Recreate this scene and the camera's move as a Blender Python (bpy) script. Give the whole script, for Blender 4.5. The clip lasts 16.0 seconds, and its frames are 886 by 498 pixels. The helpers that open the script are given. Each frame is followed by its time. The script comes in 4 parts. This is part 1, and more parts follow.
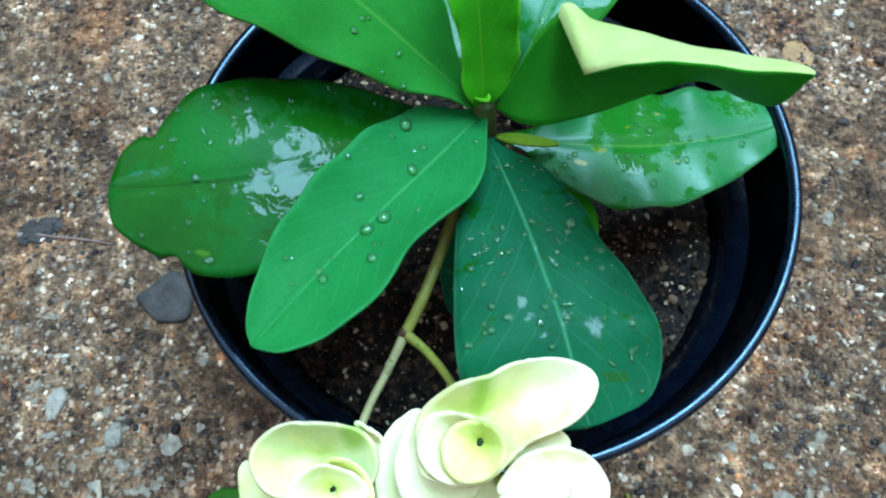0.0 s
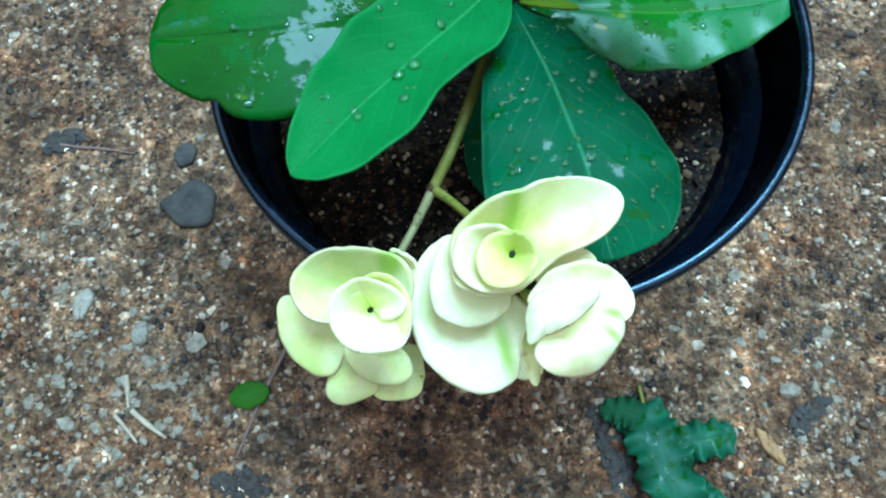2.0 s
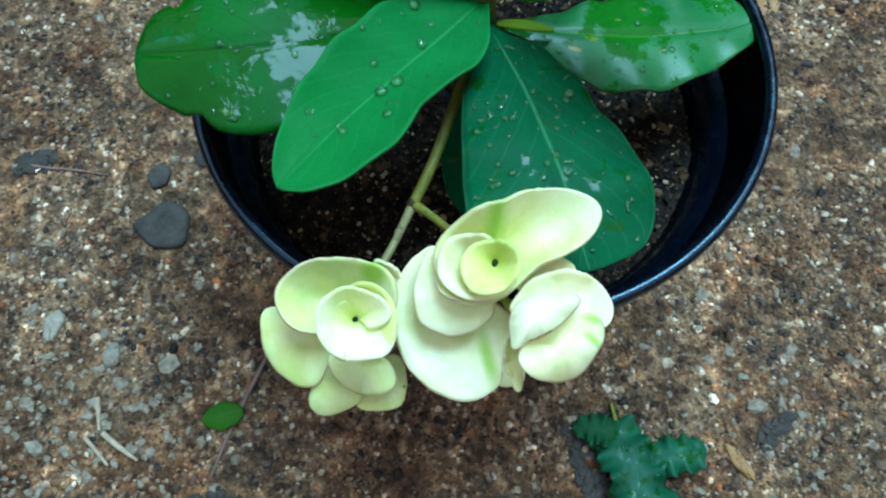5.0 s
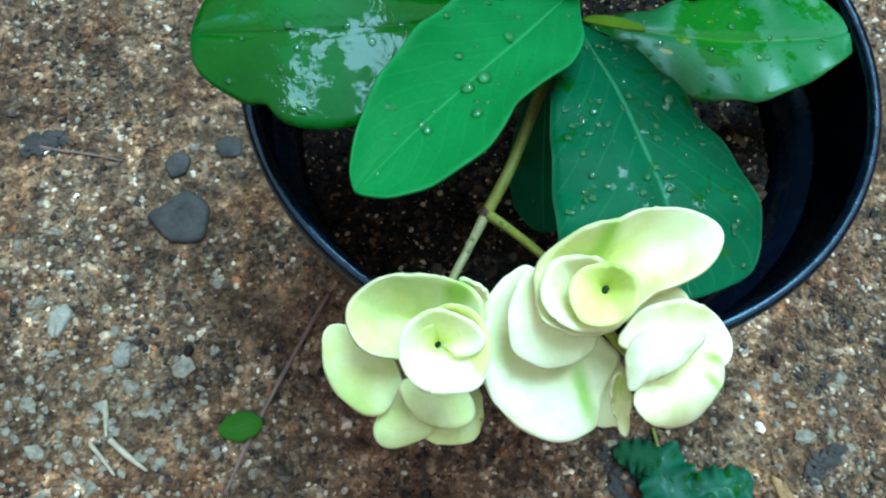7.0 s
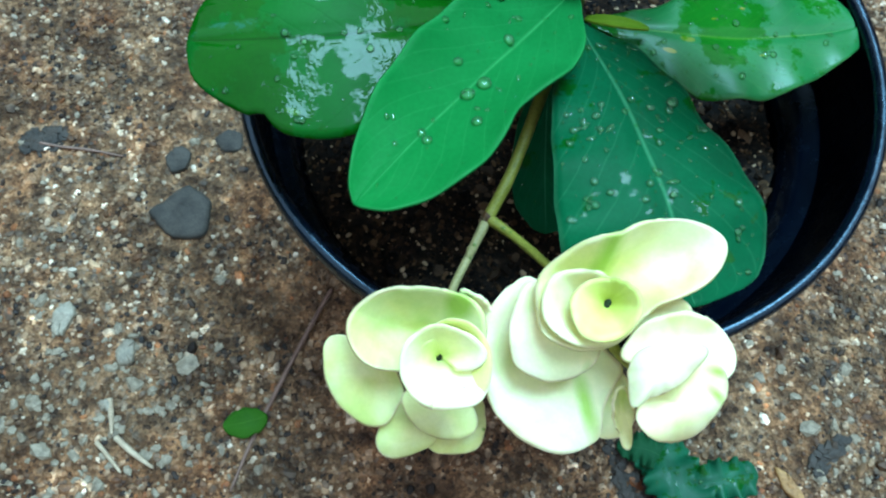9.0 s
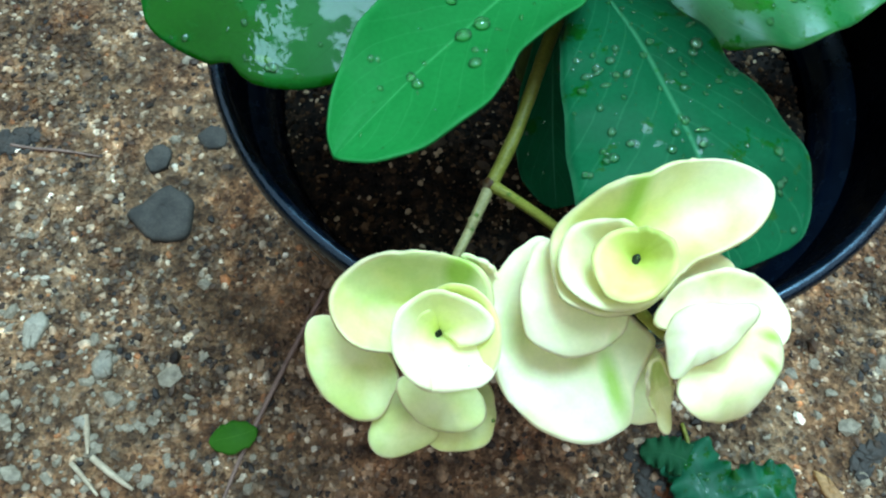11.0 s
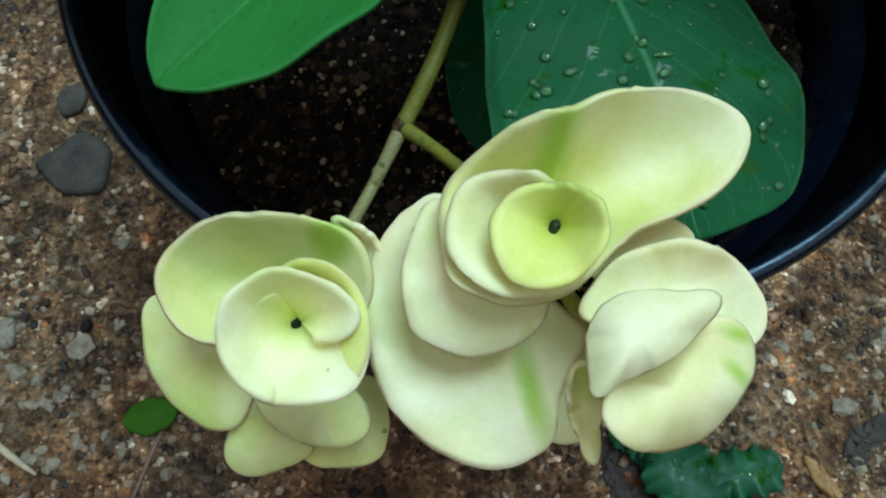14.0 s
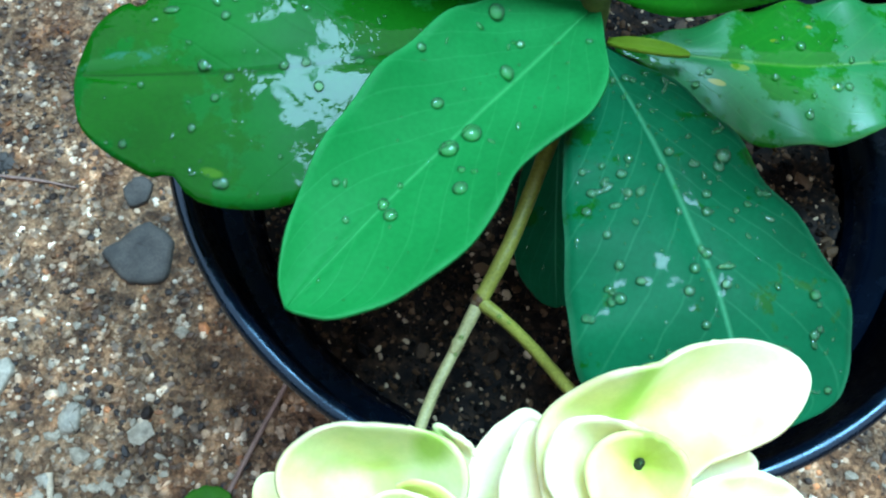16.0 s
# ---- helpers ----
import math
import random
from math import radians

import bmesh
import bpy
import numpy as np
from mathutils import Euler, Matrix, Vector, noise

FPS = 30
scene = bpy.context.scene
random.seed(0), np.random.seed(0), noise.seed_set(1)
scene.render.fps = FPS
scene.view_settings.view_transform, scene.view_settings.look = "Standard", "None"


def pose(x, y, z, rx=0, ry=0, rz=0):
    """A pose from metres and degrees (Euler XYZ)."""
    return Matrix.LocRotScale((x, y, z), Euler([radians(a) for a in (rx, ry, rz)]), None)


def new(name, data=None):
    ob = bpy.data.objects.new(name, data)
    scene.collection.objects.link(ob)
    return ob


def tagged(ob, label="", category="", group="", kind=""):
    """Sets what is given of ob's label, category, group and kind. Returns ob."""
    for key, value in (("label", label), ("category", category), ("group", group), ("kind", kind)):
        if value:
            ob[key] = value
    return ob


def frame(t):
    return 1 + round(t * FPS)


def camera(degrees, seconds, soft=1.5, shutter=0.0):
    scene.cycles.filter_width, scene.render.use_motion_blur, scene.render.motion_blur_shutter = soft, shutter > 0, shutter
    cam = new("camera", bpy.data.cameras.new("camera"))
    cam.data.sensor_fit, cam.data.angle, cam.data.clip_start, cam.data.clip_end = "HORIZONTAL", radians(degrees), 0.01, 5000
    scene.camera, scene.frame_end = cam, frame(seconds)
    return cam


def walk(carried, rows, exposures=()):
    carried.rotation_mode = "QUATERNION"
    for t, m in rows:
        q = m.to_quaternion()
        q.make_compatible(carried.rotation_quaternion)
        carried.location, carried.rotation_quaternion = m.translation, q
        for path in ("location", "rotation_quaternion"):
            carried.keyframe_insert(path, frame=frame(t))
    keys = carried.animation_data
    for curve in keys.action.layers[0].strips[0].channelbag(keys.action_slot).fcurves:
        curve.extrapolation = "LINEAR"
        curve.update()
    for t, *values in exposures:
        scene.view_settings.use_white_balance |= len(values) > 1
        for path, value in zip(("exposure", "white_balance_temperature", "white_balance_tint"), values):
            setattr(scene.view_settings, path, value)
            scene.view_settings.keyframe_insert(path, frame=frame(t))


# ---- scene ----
cam = camera(57.39, 16.0, soft=2.2)
PATH = [
    (0, -0.00761, -0.08860, 0.29062, 20.541, 0.706, -0.164),
    (0.2, -0.00980, -0.07450, 0.29674, 19.598, 0.178, 0.843),
    (0.5, -0.00216, -0.06620, 0.29978, 21.608, 0.596, 1.295),
    (0.8, 0.00229, -0.06522, 0.30239, 23.162, 1.152, 1.359),
    (1, -0.00177, -0.05990, 0.30573, 22.339, -0.069, 2.232),
    (1.2, -0.00586, -0.07149, 0.30135, 23.727, -0.281, 1.319),
    (1.5, -0.01133, -0.08807, 0.29741, 21.499, -0.030, 1.184),
    (1.7, -0.01593, -0.10827, 0.29212, 21.407, -0.384, -0.082),
    (2, -0.01383, -0.11789, 0.28791, 19.171, 0.759, -0.324),
    (2.3, -0.01358, -0.11803, 0.28802, 19.489, 0.231, -0.114),
    (2.5, -0.01538, -0.11769, 0.28677, 18.838, 0.107, -0.921),
    (2.7, -0.01805, -0.11636, 0.27937, 17.283, -0.147, -1.002),
    (3, -0.02492, -0.11438, 0.27857, 18.831, -0.252, -0.063),
    (3.3, -0.02179, -0.11339, 0.27970, 18.535, -0.180, -0.977),
    (3.5, -0.02126, -0.11889, 0.28005, 19.316, -0.633, -1.313),
    (3.8, -0.02128, -0.11988, 0.28337, 23.430, 0.243, -2.997),
    (4, -0.01778, -0.11805, 0.29443, 23.437, -0.538, -3.038),
    (4.2, -0.01673, -0.12331, 0.29553, 21.363, -0.594, -1.827),
    (6.3, -0.03204, -0.11627, 0.27739, 21.475, -3.472, -0.860),
    (6.5, -0.03664, -0.11427, 0.27689, 20.919, -3.086, 0.038),
    (6.8, -0.03960, -0.11282, 0.27302, 21.331, -3.112, 1.067),
    (7, -0.03750, -0.11251, 0.27357, 20.986, -3.873, 0.574),
    (7.5, -0.03451, -0.11201, 0.27554, 21.417, -3.219, 0.428),
    (7.7, -0.03360, -0.11392, 0.28503, 21.461, -2.779, 0.171),
    (8, -0.03403, -0.11060, 0.27923, 21.511, -2.789, 0.065),
    (8.2, -0.03406, -0.11028, 0.27960, 20.845, -2.889, -0.216),
    (8.5, -0.03450, -0.10851, 0.27797, 19.981, -3.136, -0.257),
    (8.7, -0.03651, -0.10595, 0.27629, 19.309, -3.406, 0.244),
    (10.8, -0.03740, -0.10996, 0.25943, 20.557, -2.698, -0.893),
    (11, -0.03463, -0.10903, 0.25172, 21.291, -2.549, -1.228),
    (11.3, -0.03137, -0.10866, 0.23991, 20.725, -2.061, -0.614),
    (11.5, -0.02592, -0.10546, 0.23567, 20.216, -2.556, -1.119),
    (11.7, -0.02350, -0.10473, 0.23285, 19.888, -2.524, -0.828),
    (12, -0.02140, -0.10130, 0.22719, 19.481, -2.281, -0.932),
    (12.3, -0.02230, -0.10068, 0.22538, 19.349, -2.459, -0.754),
    (12.5, -0.02214, -0.09964, 0.22465, 19.283, -2.102, -1.054),
    (12.8, -0.02184, -0.09841, 0.22392, 18.968, -2.021, -0.967),
    (13, -0.02087, -0.09837, 0.22163, 18.377, -1.765, -0.994),
    (13.2, -0.01980, -0.09726, 0.22200, 18.497, -1.700, -0.863),
    (13.5, -0.01876, -0.09773, 0.22276, 18.080, -2.387, -0.964),
    (13.8, -0.01806, -0.09775, 0.22385, 17.902, -2.387, -0.992),
    (14, -0.01760, -0.09735, 0.22445, 17.890, -2.470, -0.952),
    (14.2, -0.01885, -0.09757, 0.22435, 18.022, -2.150, -0.839),
    (14.5, -0.01947, -0.09710, 0.22587, 18.022, -2.439, -0.460),
    (14.8, -0.02054, -0.09691, 0.22669, 18.112, -2.205, -0.254),
    (15, -0.01993, -0.09664, 0.22764, 18.465, -2.318, -0.256),
    (15.3, -0.01994, -0.09582, 0.23022, 19.098, -1.915, -0.322),
    (15.5, -0.02343, -0.09330, 0.23407, 19.108, -2.510, 0.300),
    (15.7, -0.02596, -0.08884, 0.23975, 19.124, -2.333, -0.312),
    (16, -0.02873, -0.07865, 0.24288, 19.206, -2.348, 1.001),
]
walk(cam, [(t, pose(x, y, z, rx, ry, rz)) for t, x, y, z, rx, ry, rz in PATH],
     exposures=[(0, 2.62, 6030, 28), (0.5, 2.98, 5980, 32), (1, 3.18, 6030, 34), (1.5, 3.23, 5830, 31), (2, 2.54, 5830, 21), (3.5, 2.14, 6170, 21), (4.2, 2.14, 6120, 19), (7, 2.42, 6070, 18),
                (8.5, 2.52, 6120, 18), (11, 2.42, 6480, 18), (12, 1.78, 7140, 26), (13, 1.88, 7190, 27), (14, 1.57, 7240, 27), (15, 1.83, 7140, 27), (15.5, 1.85, 7090, 26), (16, 2.82, 6000, 24)])

# ---- light: an overcast sky, with a soft brighter part of it ----
SUN_HIGH, SUN_ROUND = 70.0, 25.0
world = bpy.data.worlds.new("world")
scene.world = world
world.use_nodes = True
wn = world.node_tree.nodes
sky = wn.new("ShaderNodeTexSky")
sky.sky_type, sky.sun_disc = "NISHITA", False
sky.sun_elevation, sky.sun_rotation = radians(SUN_HIGH), radians(SUN_ROUND)
sky.air_density, sky.dust_density, sky.ozone_density = 1.0, 0.0, 1.0
wn["Background"].inputs["Strength"].default_value = 0.088
veil = wn.new("ShaderNodeHueSaturation")
veil.inputs["Saturation"].default_value = 0.85
world.node_tree.links.new(sky.outputs[0], veil.inputs["Color"])
cloud = wn.new("ShaderNodeMixRGB")
cloud.blend_type = "MULTIPLY"
cloud.inputs[0].default_value, cloud.inputs[2].default_value = 1.0, (1.11, 1.0, 0.69, 1)
world.node_tree.links.new(veil.outputs[0], cloud.inputs[1])
world.node_tree.links.new(cloud.outputs[0], wn["Background"].inputs["Color"])
sun = new("sun", bpy.data.lights.new("sun", "SUN"))
sun.data.energy, sun.data.angle, sun.data.color = 1.3, radians(32), (0.33, 0.67, 0.83)
sun.rotation_euler = (radians(90 - SUN_HIGH), 0, radians(180 - SUN_ROUND))


# ---- materials ----
def shader(name, rough=0.5, spec=0.5):
    m = bpy.data.materials.new(name)
    m.use_nodes = True
    b = m.node_tree.nodes["Principled BSDF"]
    b.inputs["Roughness"].default_value = rough
    b.inputs["Specular IOR Level"].default_value = spec
    return m, m.node_tree.nodes, m.node_tree.links, b


def ramp(nodes, stops, kind="LINEAR"):
    r = nodes.new("ShaderNodeValToRGB")
    r.color_ramp.interpolation = kind
    e = r.color_ramp.elements
    while len(e) < len(stops):
        e.new(0.5)
    for k, (at, col) in zip(e, stops):
        k.position = at
        k.color = (*col, 1) if len(col) == 3 else (col[0], col[0], col[0], 1)
    return r


def grain(nodes, links, kind, scale, detail=4.0, coords="Object", rough=0.55):
    c = nodes.new("ShaderNodeTexCoord")
    n = nodes.new("ShaderNodeTexNoise" if kind == "noise" else "ShaderNodeTexVoronoi")
    n.inputs["Scale"].default_value = scale
    if kind == "noise":
        n.inputs["Detail"].default_value, n.inputs["Roughness"].default_value = detail, rough
    links.new(c.outputs[coords], n.inputs["Vector"])
    return n


def mixed(nodes, links, kind, fac, a, b):
    m = nodes.new("ShaderNodeMix")
    m.data_type, m.blend_type = "RGBA", kind
    for value, at in ((fac, 0), (a, 6), (b, 7)):
        if isinstance(value, (int, float)):
            m.inputs[at].default_value = value
        elif isinstance(value, tuple):
            m.inputs[at].default_value = (*value, 1)
        else:
            links.new(value, m.inputs[at])
    return m.outputs[2]


def bumped(nodes, links, bsdf, height, strength, distance):
    b = nodes.new("ShaderNodeBump")
    b.inputs["Strength"].default_value, b.inputs["Distance"].default_value = strength, distance
    links.new(height, b.inputs["Height"])
    links.new(b.outputs[0], bsdf.inputs["Normal"])
    return b


def patches(n, k):
    """Damp, dirty and rusty patches that run over concrete and grit alike."""
    blot = grain(n, k, "noise", 15, 6.0, rough=0.6)
    stain = ramp(n, [(0.30, (0.50, 0.42, 0.35)), (0.42, (0.68, 0.60, 0.52)), (0.55, (0.86, 0.79, 0.72)), (0.70, (1.22, 1.15, 1.08))])
    k.new(blot.outputs["Fac"], stain.inputs[0])
    mid = grain(n, k, "noise", 62, 4.0, rough=0.6)
    clump = ramp(n, [(0.32, (0.4, 0.36, 0.33)), (0.5, (0.96, 0.95, 0.95)), (0.68, (1.65, 1.63, 1.62))])
    k.new(mid.outputs["Fac"], clump.inputs[0])
    small = grain(n, k, "noise", 190, 2.0, rough=0.5)
    bits = ramp(n, [(0.34, (0.42, 0.40, 0.38)), (0.5, (0.95, 0.94, 0.93)), (0.66, (1.7, 1.66, 1.6))])
    k.new(small.outputs["Fac"], bits.inputs[0])
    rust = grain(n, k, "noise", 27, 4.0)
    rusty = ramp(n, [(0.50, (1.0, 1.0, 1.0)), (0.68, (1.1, 0.80, 0.60))])
    k.new(rust.outputs["Fac"], rusty.inputs[0])
    col = mixed(n, k, "MULTIPLY", 0.9, stain.outputs[0], rusty.outputs[0])
    return mixed(n, k, "MULTIPLY", 0.85, mixed(n, k, "MULTIPLY", 0.85, col, clump.outputs[0]), bits.outputs[0])


def ground_material():
    """Damp, worn concrete with its sand and grit laid bare."""
    m, n, k, b = shader("worn_concrete", 0.62, 0.3)
    grit = grain(n, k, "voronoi", 620)
    tint = ramp(n, [(0.0, (0.055, 0.033, 0.020)), (0.25, (0.165, 0.090, 0.046)), (0.5, (0.255, 0.146, 0.076)), (0.7, (0.330, 0.200, 0.112)),
                    (0.87, (0.240, 0.172, 0.120)), (0.96, (0.42, 0.315, 0.22)), (1.0, (0.310, 0.130, 0.053))])
    k.new(grit.outputs["Color"], tint.inputs[0])
    sand = grain(n, k, "noise", 900, 6.0)
    fine = ramp(n, [(0.3, (0.5,)), (0.7, (1.4,))])
    k.new(sand.outputs["Fac"], fine.inputs[0])
    col = mixed(n, k, "MULTIPLY", 0.85, tint.outputs[0], fine.outputs[0])
    col = mixed(n, k, "MULTIPLY", 1.0, col, patches(n, k))
    blot = grain(n, k, "noise", 15, 6.0, rough=0.6)
    k.new(col, b.inputs["Base Color"])
    wet = ramp(n, [(0.35, (0.42,)), (0.6, (0.8,))])
    k.new(blot.outputs["Fac"], wet.inputs[0])
    k.new(wet.outputs[0], b.inputs["Roughness"])
    high = mixed(n, k, "ADD", 0.6, sand.outputs["Fac"], grit.outputs["Distance"])
    bumped(n, k, b, high, 1.0, 0.0016)
    return m


def grit_material():
    m, n, k, b = shader("grit", 0.6, 0.3)
    g = n.new("ShaderNodeNewGeometry")
    tint = ramp(n, [(0.0, (0.046, 0.029, 0.019)), (0.14, (0.155, 0.085, 0.044)), (0.32, (0.240, 0.138, 0.072)), (0.50, (0.37, 0.245, 0.148)),
                    (0.66, (0.190, 0.135, 0.096)), (0.78, (0.47, 0.34, 0.23)), (0.88, (0.62, 0.50, 0.37)), (0.945, (0.78, 0.68, 0.55)), (0.97, (0.36, 0.15, 0.06))], "CONSTANT")
    k.new(g.outputs["Random Per Island"], tint.inputs[0])
    v = grain(n, k, "noise", 700, 4.0)
    shade = ramp(n, [(0.3, (0.6,)), (0.7, (1.25,))])
    k.new(v.outputs["Fac"], shade.inputs[0])
    col = mixed(n, k, "MULTIPLY", 0.9, tint.outputs[0], shade.outputs[0])
    k.new(mixed(n, k, "MULTIPLY", 1.0, col, patches(n, k)), b.inputs["Base Color"])
    bumped(n, k, b, v.outputs["Fac"], 0.4, 0.0005)
    return m


def stone_material(name, dark, light, scale=160, rough=0.6):
    m, n, k, b = shader(name, rough, 0.4)
    v = grain(n, k, "noise", scale, 7.0)
    tint = ramp(n, [(0.25, dark), (0.75, light)])
    k.new(v.outputs["Fac"], tint.inputs[0])
    f = grain(n, k, "noise", scale * 9, 3.0)
    speck = ramp(n, [(0.35, (0.75,)), (0.7, (1.2,))])
    k.new(f.outputs["Fac"], speck.inputs[0])
    k.new(mixed(n, k, "MULTIPLY", 0.8, tint.outputs[0], speck.outputs[0]), b.inputs["Base Color"])
    bumped(n, k, b, f.outputs["Fac"], 0.35, 0.0006)
    return m


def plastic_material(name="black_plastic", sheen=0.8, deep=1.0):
    """Black nursery-pot plastic, wet and a little scuffed; a low deep paints it shaded."""
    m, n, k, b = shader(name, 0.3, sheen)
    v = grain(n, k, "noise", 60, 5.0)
    # Blue of the sky's reflection is put into base colour and specular tint.
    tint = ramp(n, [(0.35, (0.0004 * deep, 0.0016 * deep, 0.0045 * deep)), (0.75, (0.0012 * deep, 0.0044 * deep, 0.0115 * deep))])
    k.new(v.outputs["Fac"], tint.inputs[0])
    k.new(tint.outputs[0], b.inputs["Base Color"])
    f = grain(n, k, "noise", 240, 4.0)
    gloss = ramp(n, [(0.35, (0.14,)), (0.7, (0.36,))])
    k.new(f.outputs["Fac"], gloss.inputs[0])
    k.new(gloss.outputs[0], b.inputs["Roughness"])
    b.inputs["Specular Tint"].default_value = (0.55, 0.82, 1.0, 1)
    bumped(n, k, b, f.outputs["Fac"], 0.12, 0.0006)
    return m


def soil_material(name="soil", crumbs=False):
    """Black damp peat; loose crumbs are black to brown, a few of them pale."""
    m, n, k, b = shader(name, 0.62, 0.12)
    v = grain(n, k, "noise", 330, 7.0)
    if crumbs:
        g = n.new("ShaderNodeNewGeometry")
        tint = ramp(n, [(0.0, (0.004, 0.0026, 0.0017)), (0.30, (0.013, 0.0075, 0.004)), (0.50, (0.036, 0.019, 0.009)), (0.68, (0.075, 0.038, 0.016)), (0.84, (0.16, 0.09, 0.045)), (0.93, (0.52, 0.36, 0.21))], "CONSTANT")
        k.new(g.outputs["Random Per Island"], tint.inputs[0])
    else:
        tint = ramp(n, [(0.35, (0.003, 0.002, 0.0012)), (0.50, (0.011, 0.0062, 0.0034)), (0.62, (0.034, 0.018, 0.0085)), (0.74, (0.085, 0.045, 0.021))])
        k.new(v.outputs["Fac"], tint.inputs[0])
    k.new(tint.outputs[0], b.inputs["Base Color"])
    bumped(n, k, b, v.outputs["Fac"], 0.6, 0.001)
    return m


def leaf_material(name, deep, fresh, vein, wet=0.0, dry=0.42, vein_mix=0.6, marks=(), sheen=0.28, thin=0.0, film_size=72, tip=None):
    """Leaf skin over the leaf's own length and width: midrib, side veins, blotches, and a film of water where wet > 0."""
    m, n, k, b = shader(name, dry, 0.45)
    uv = n.new("ShaderNodeUVMap")
    uv.uv_map = "leaf"
    parts = n.new("ShaderNodeSeparateXYZ")
    k.new(uv.outputs[0], parts.inputs[0])
    blot = grain(n, k, "noise", 34, 5.0)
    tint = ramp(n, [(0.34, deep), (0.64, fresh)])
    k.new(blot.outputs["Fac"], tint.inputs[0])
    skin = tint.outputs[0]
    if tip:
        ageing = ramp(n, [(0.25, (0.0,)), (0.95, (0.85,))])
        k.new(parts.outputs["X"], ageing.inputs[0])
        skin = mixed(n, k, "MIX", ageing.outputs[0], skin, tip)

    def math_node(kind, a, c=0.0, d=0.0):
        q = n.new("ShaderNodeMath")
        q.operation = kind
        for at, value in enumerate((a, c, d)):
            if isinstance(value, (int, float)):
                q.inputs[at].default_value = value
            else:
                k.new(value, q.inputs[at])
        return q.outputs[0]

    sway = grain(n, k, "noise", 40, 1.0)
    off = math_node("ABSOLUTE", math_node("MULTIPLY_ADD", sway.outputs["Fac"], 0.03, math_node("SUBTRACT", parts.outputs["Y"], 0.515)))
    rib_width = math_node("MULTIPLY_ADD", parts.outputs["X"], -0.022, 0.03)
    rib = math_node("SMOOTH_MIN", math_node("MAXIMUM", math_node("SUBTRACT", 1.0, math_node("DIVIDE", off, rib_width)), 0.0), 1.0, 0.3)
    slant = math_node("MULTIPLY_ADD", off, -0.75, parts.outputs["X"])
    warp = grain(n, k, "noise", 90, 2.0)
    slant = math_node("MULTIPLY_ADD", warp.outputs["Fac"], 0.05, slant)
    wave = math_node("ABSOLUTE", math_node("SUBTRACT", math_node("FRACT", math_node("MULTIPLY", slant, 9.0)), 0.5))
    side = math_node("MAXIMUM", math_node("SUBTRACT", 1.0, math_node("DIVIDE", wave, 0.06)), 0.0)
    veins = math_node("MAXIMUM", math_node("MULTIPLY", rib, vein_mix), math_node("MULTIPLY", side, 0.2 * vein_mix))
    col = mixed(n, k, "MIX", veins, skin, vein)
    rim = ramp(n, [(0.475, (0.0,)), (0.5, (0.35,))])
    k.new(off, rim.inputs[0])
    col = mixed(n, k, "MIX", rim.outputs[0], col, vein)
    cells = grain(n, k, "noise", 1300, 2.0)
    mott = ramp(n, [(0.35, (0.93,)), (0.65, (1.05,))])
    k.new(cells.outputs["Fac"], mott.inputs[0])
    col = mixed(n, k, "MULTIPLY", 0.8, col, mott.outputs[0])
    for along, over, size, tone in marks:
        du = math_node("SUBTRACT", parts.outputs["X"], along)
        dv = math_node("SUBTRACT", parts.outputs["Y"], over)
        far = math_node("SQRT", math_node("ADD", math_node("MULTIPLY", du, du), math_node("MULTIPLY", dv, dv)))
        far = math_node("MULTIPLY_ADD", math_node("SUBTRACT", warp.outputs["Fac"], 0.5), size * 3.2, far)
        spot = math_node("SMOOTH_MIN", math_node("MAXIMUM", math_node("MULTIPLY", math_node("SUBTRACT", size, far), 3.0 / size), 0.0), 0.75, 0.2)
        col = mixed(n, k, "MIX", spot, col, tone)
    k.new(col, b.inputs["Base Color"])
    b.inputs["Roughness"].default_value = dry
    if wet:
        pools = grain(n, k, "noise", film_size, 8.0, rough=0.64)
        at = 0.62 - 0.2 * wet
        film = ramp(n, [(at, (0.0,)), (at + 0.03, (0.62,))])
        k.new(pools.outputs["Fac"], film.inputs[0])
        k.new(film.outputs[0], b.inputs["Coat Weight"])
        b.inputs["Coat IOR"].default_value, b.inputs["Coat Roughness"].default_value = 1.36, 0.03
        bare = ramp(n, [(at, (sheen,)), (at + 0.035, (0.02,))])
        k.new(pools.outputs["Fac"], bare.inputs[0])
        k.new(bare.outputs[0], b.inputs["Specular IOR Level"])
        soak = ramp(n, [(at, (1.03, 1.03, 1.05)), (at + 0.035, (0.42, 0.84, 0.22))])
        k.new(pools.outputs["Fac"], soak.inputs[0])
        k.new(mixed(n, k, "MULTIPLY", 1.0, col, soak.outputs[0]), b.inputs["Base Color"])
        ripple = n.new("ShaderNodeBump")
        ripple.inputs["Strength"].default_value, ripple.inputs["Distance"].default_value = 0.5, 0.0010
        puckers = grain(n, k, "noise", 125, 4.0)
        k.new(puckers.outputs["Fac"], ripple.inputs["Height"])
        k.new(ripple.outputs[0], b.inputs["Coat Normal"])
    else:
        b.inputs["Specular IOR Level"].default_value = 0.035
    b.inputs["Subsurface Weight"].default_value = thin
    b.inputs["Subsurface Radius"].default_value, b.inputs["Subsurface Scale"].default_value = (0.4, 1.0, 0.1), 0.003
    relief = math_node("ADD", math_node("MULTIPLY", rib, -0.6), math_node("ADD", math_node("MULTIPLY", side, -0.07), math_node("MULTIPLY", warp.outputs["Fac"], 0.8)))
    bumped(n, k, b, relief, 0.3, 0.0008)
    return m


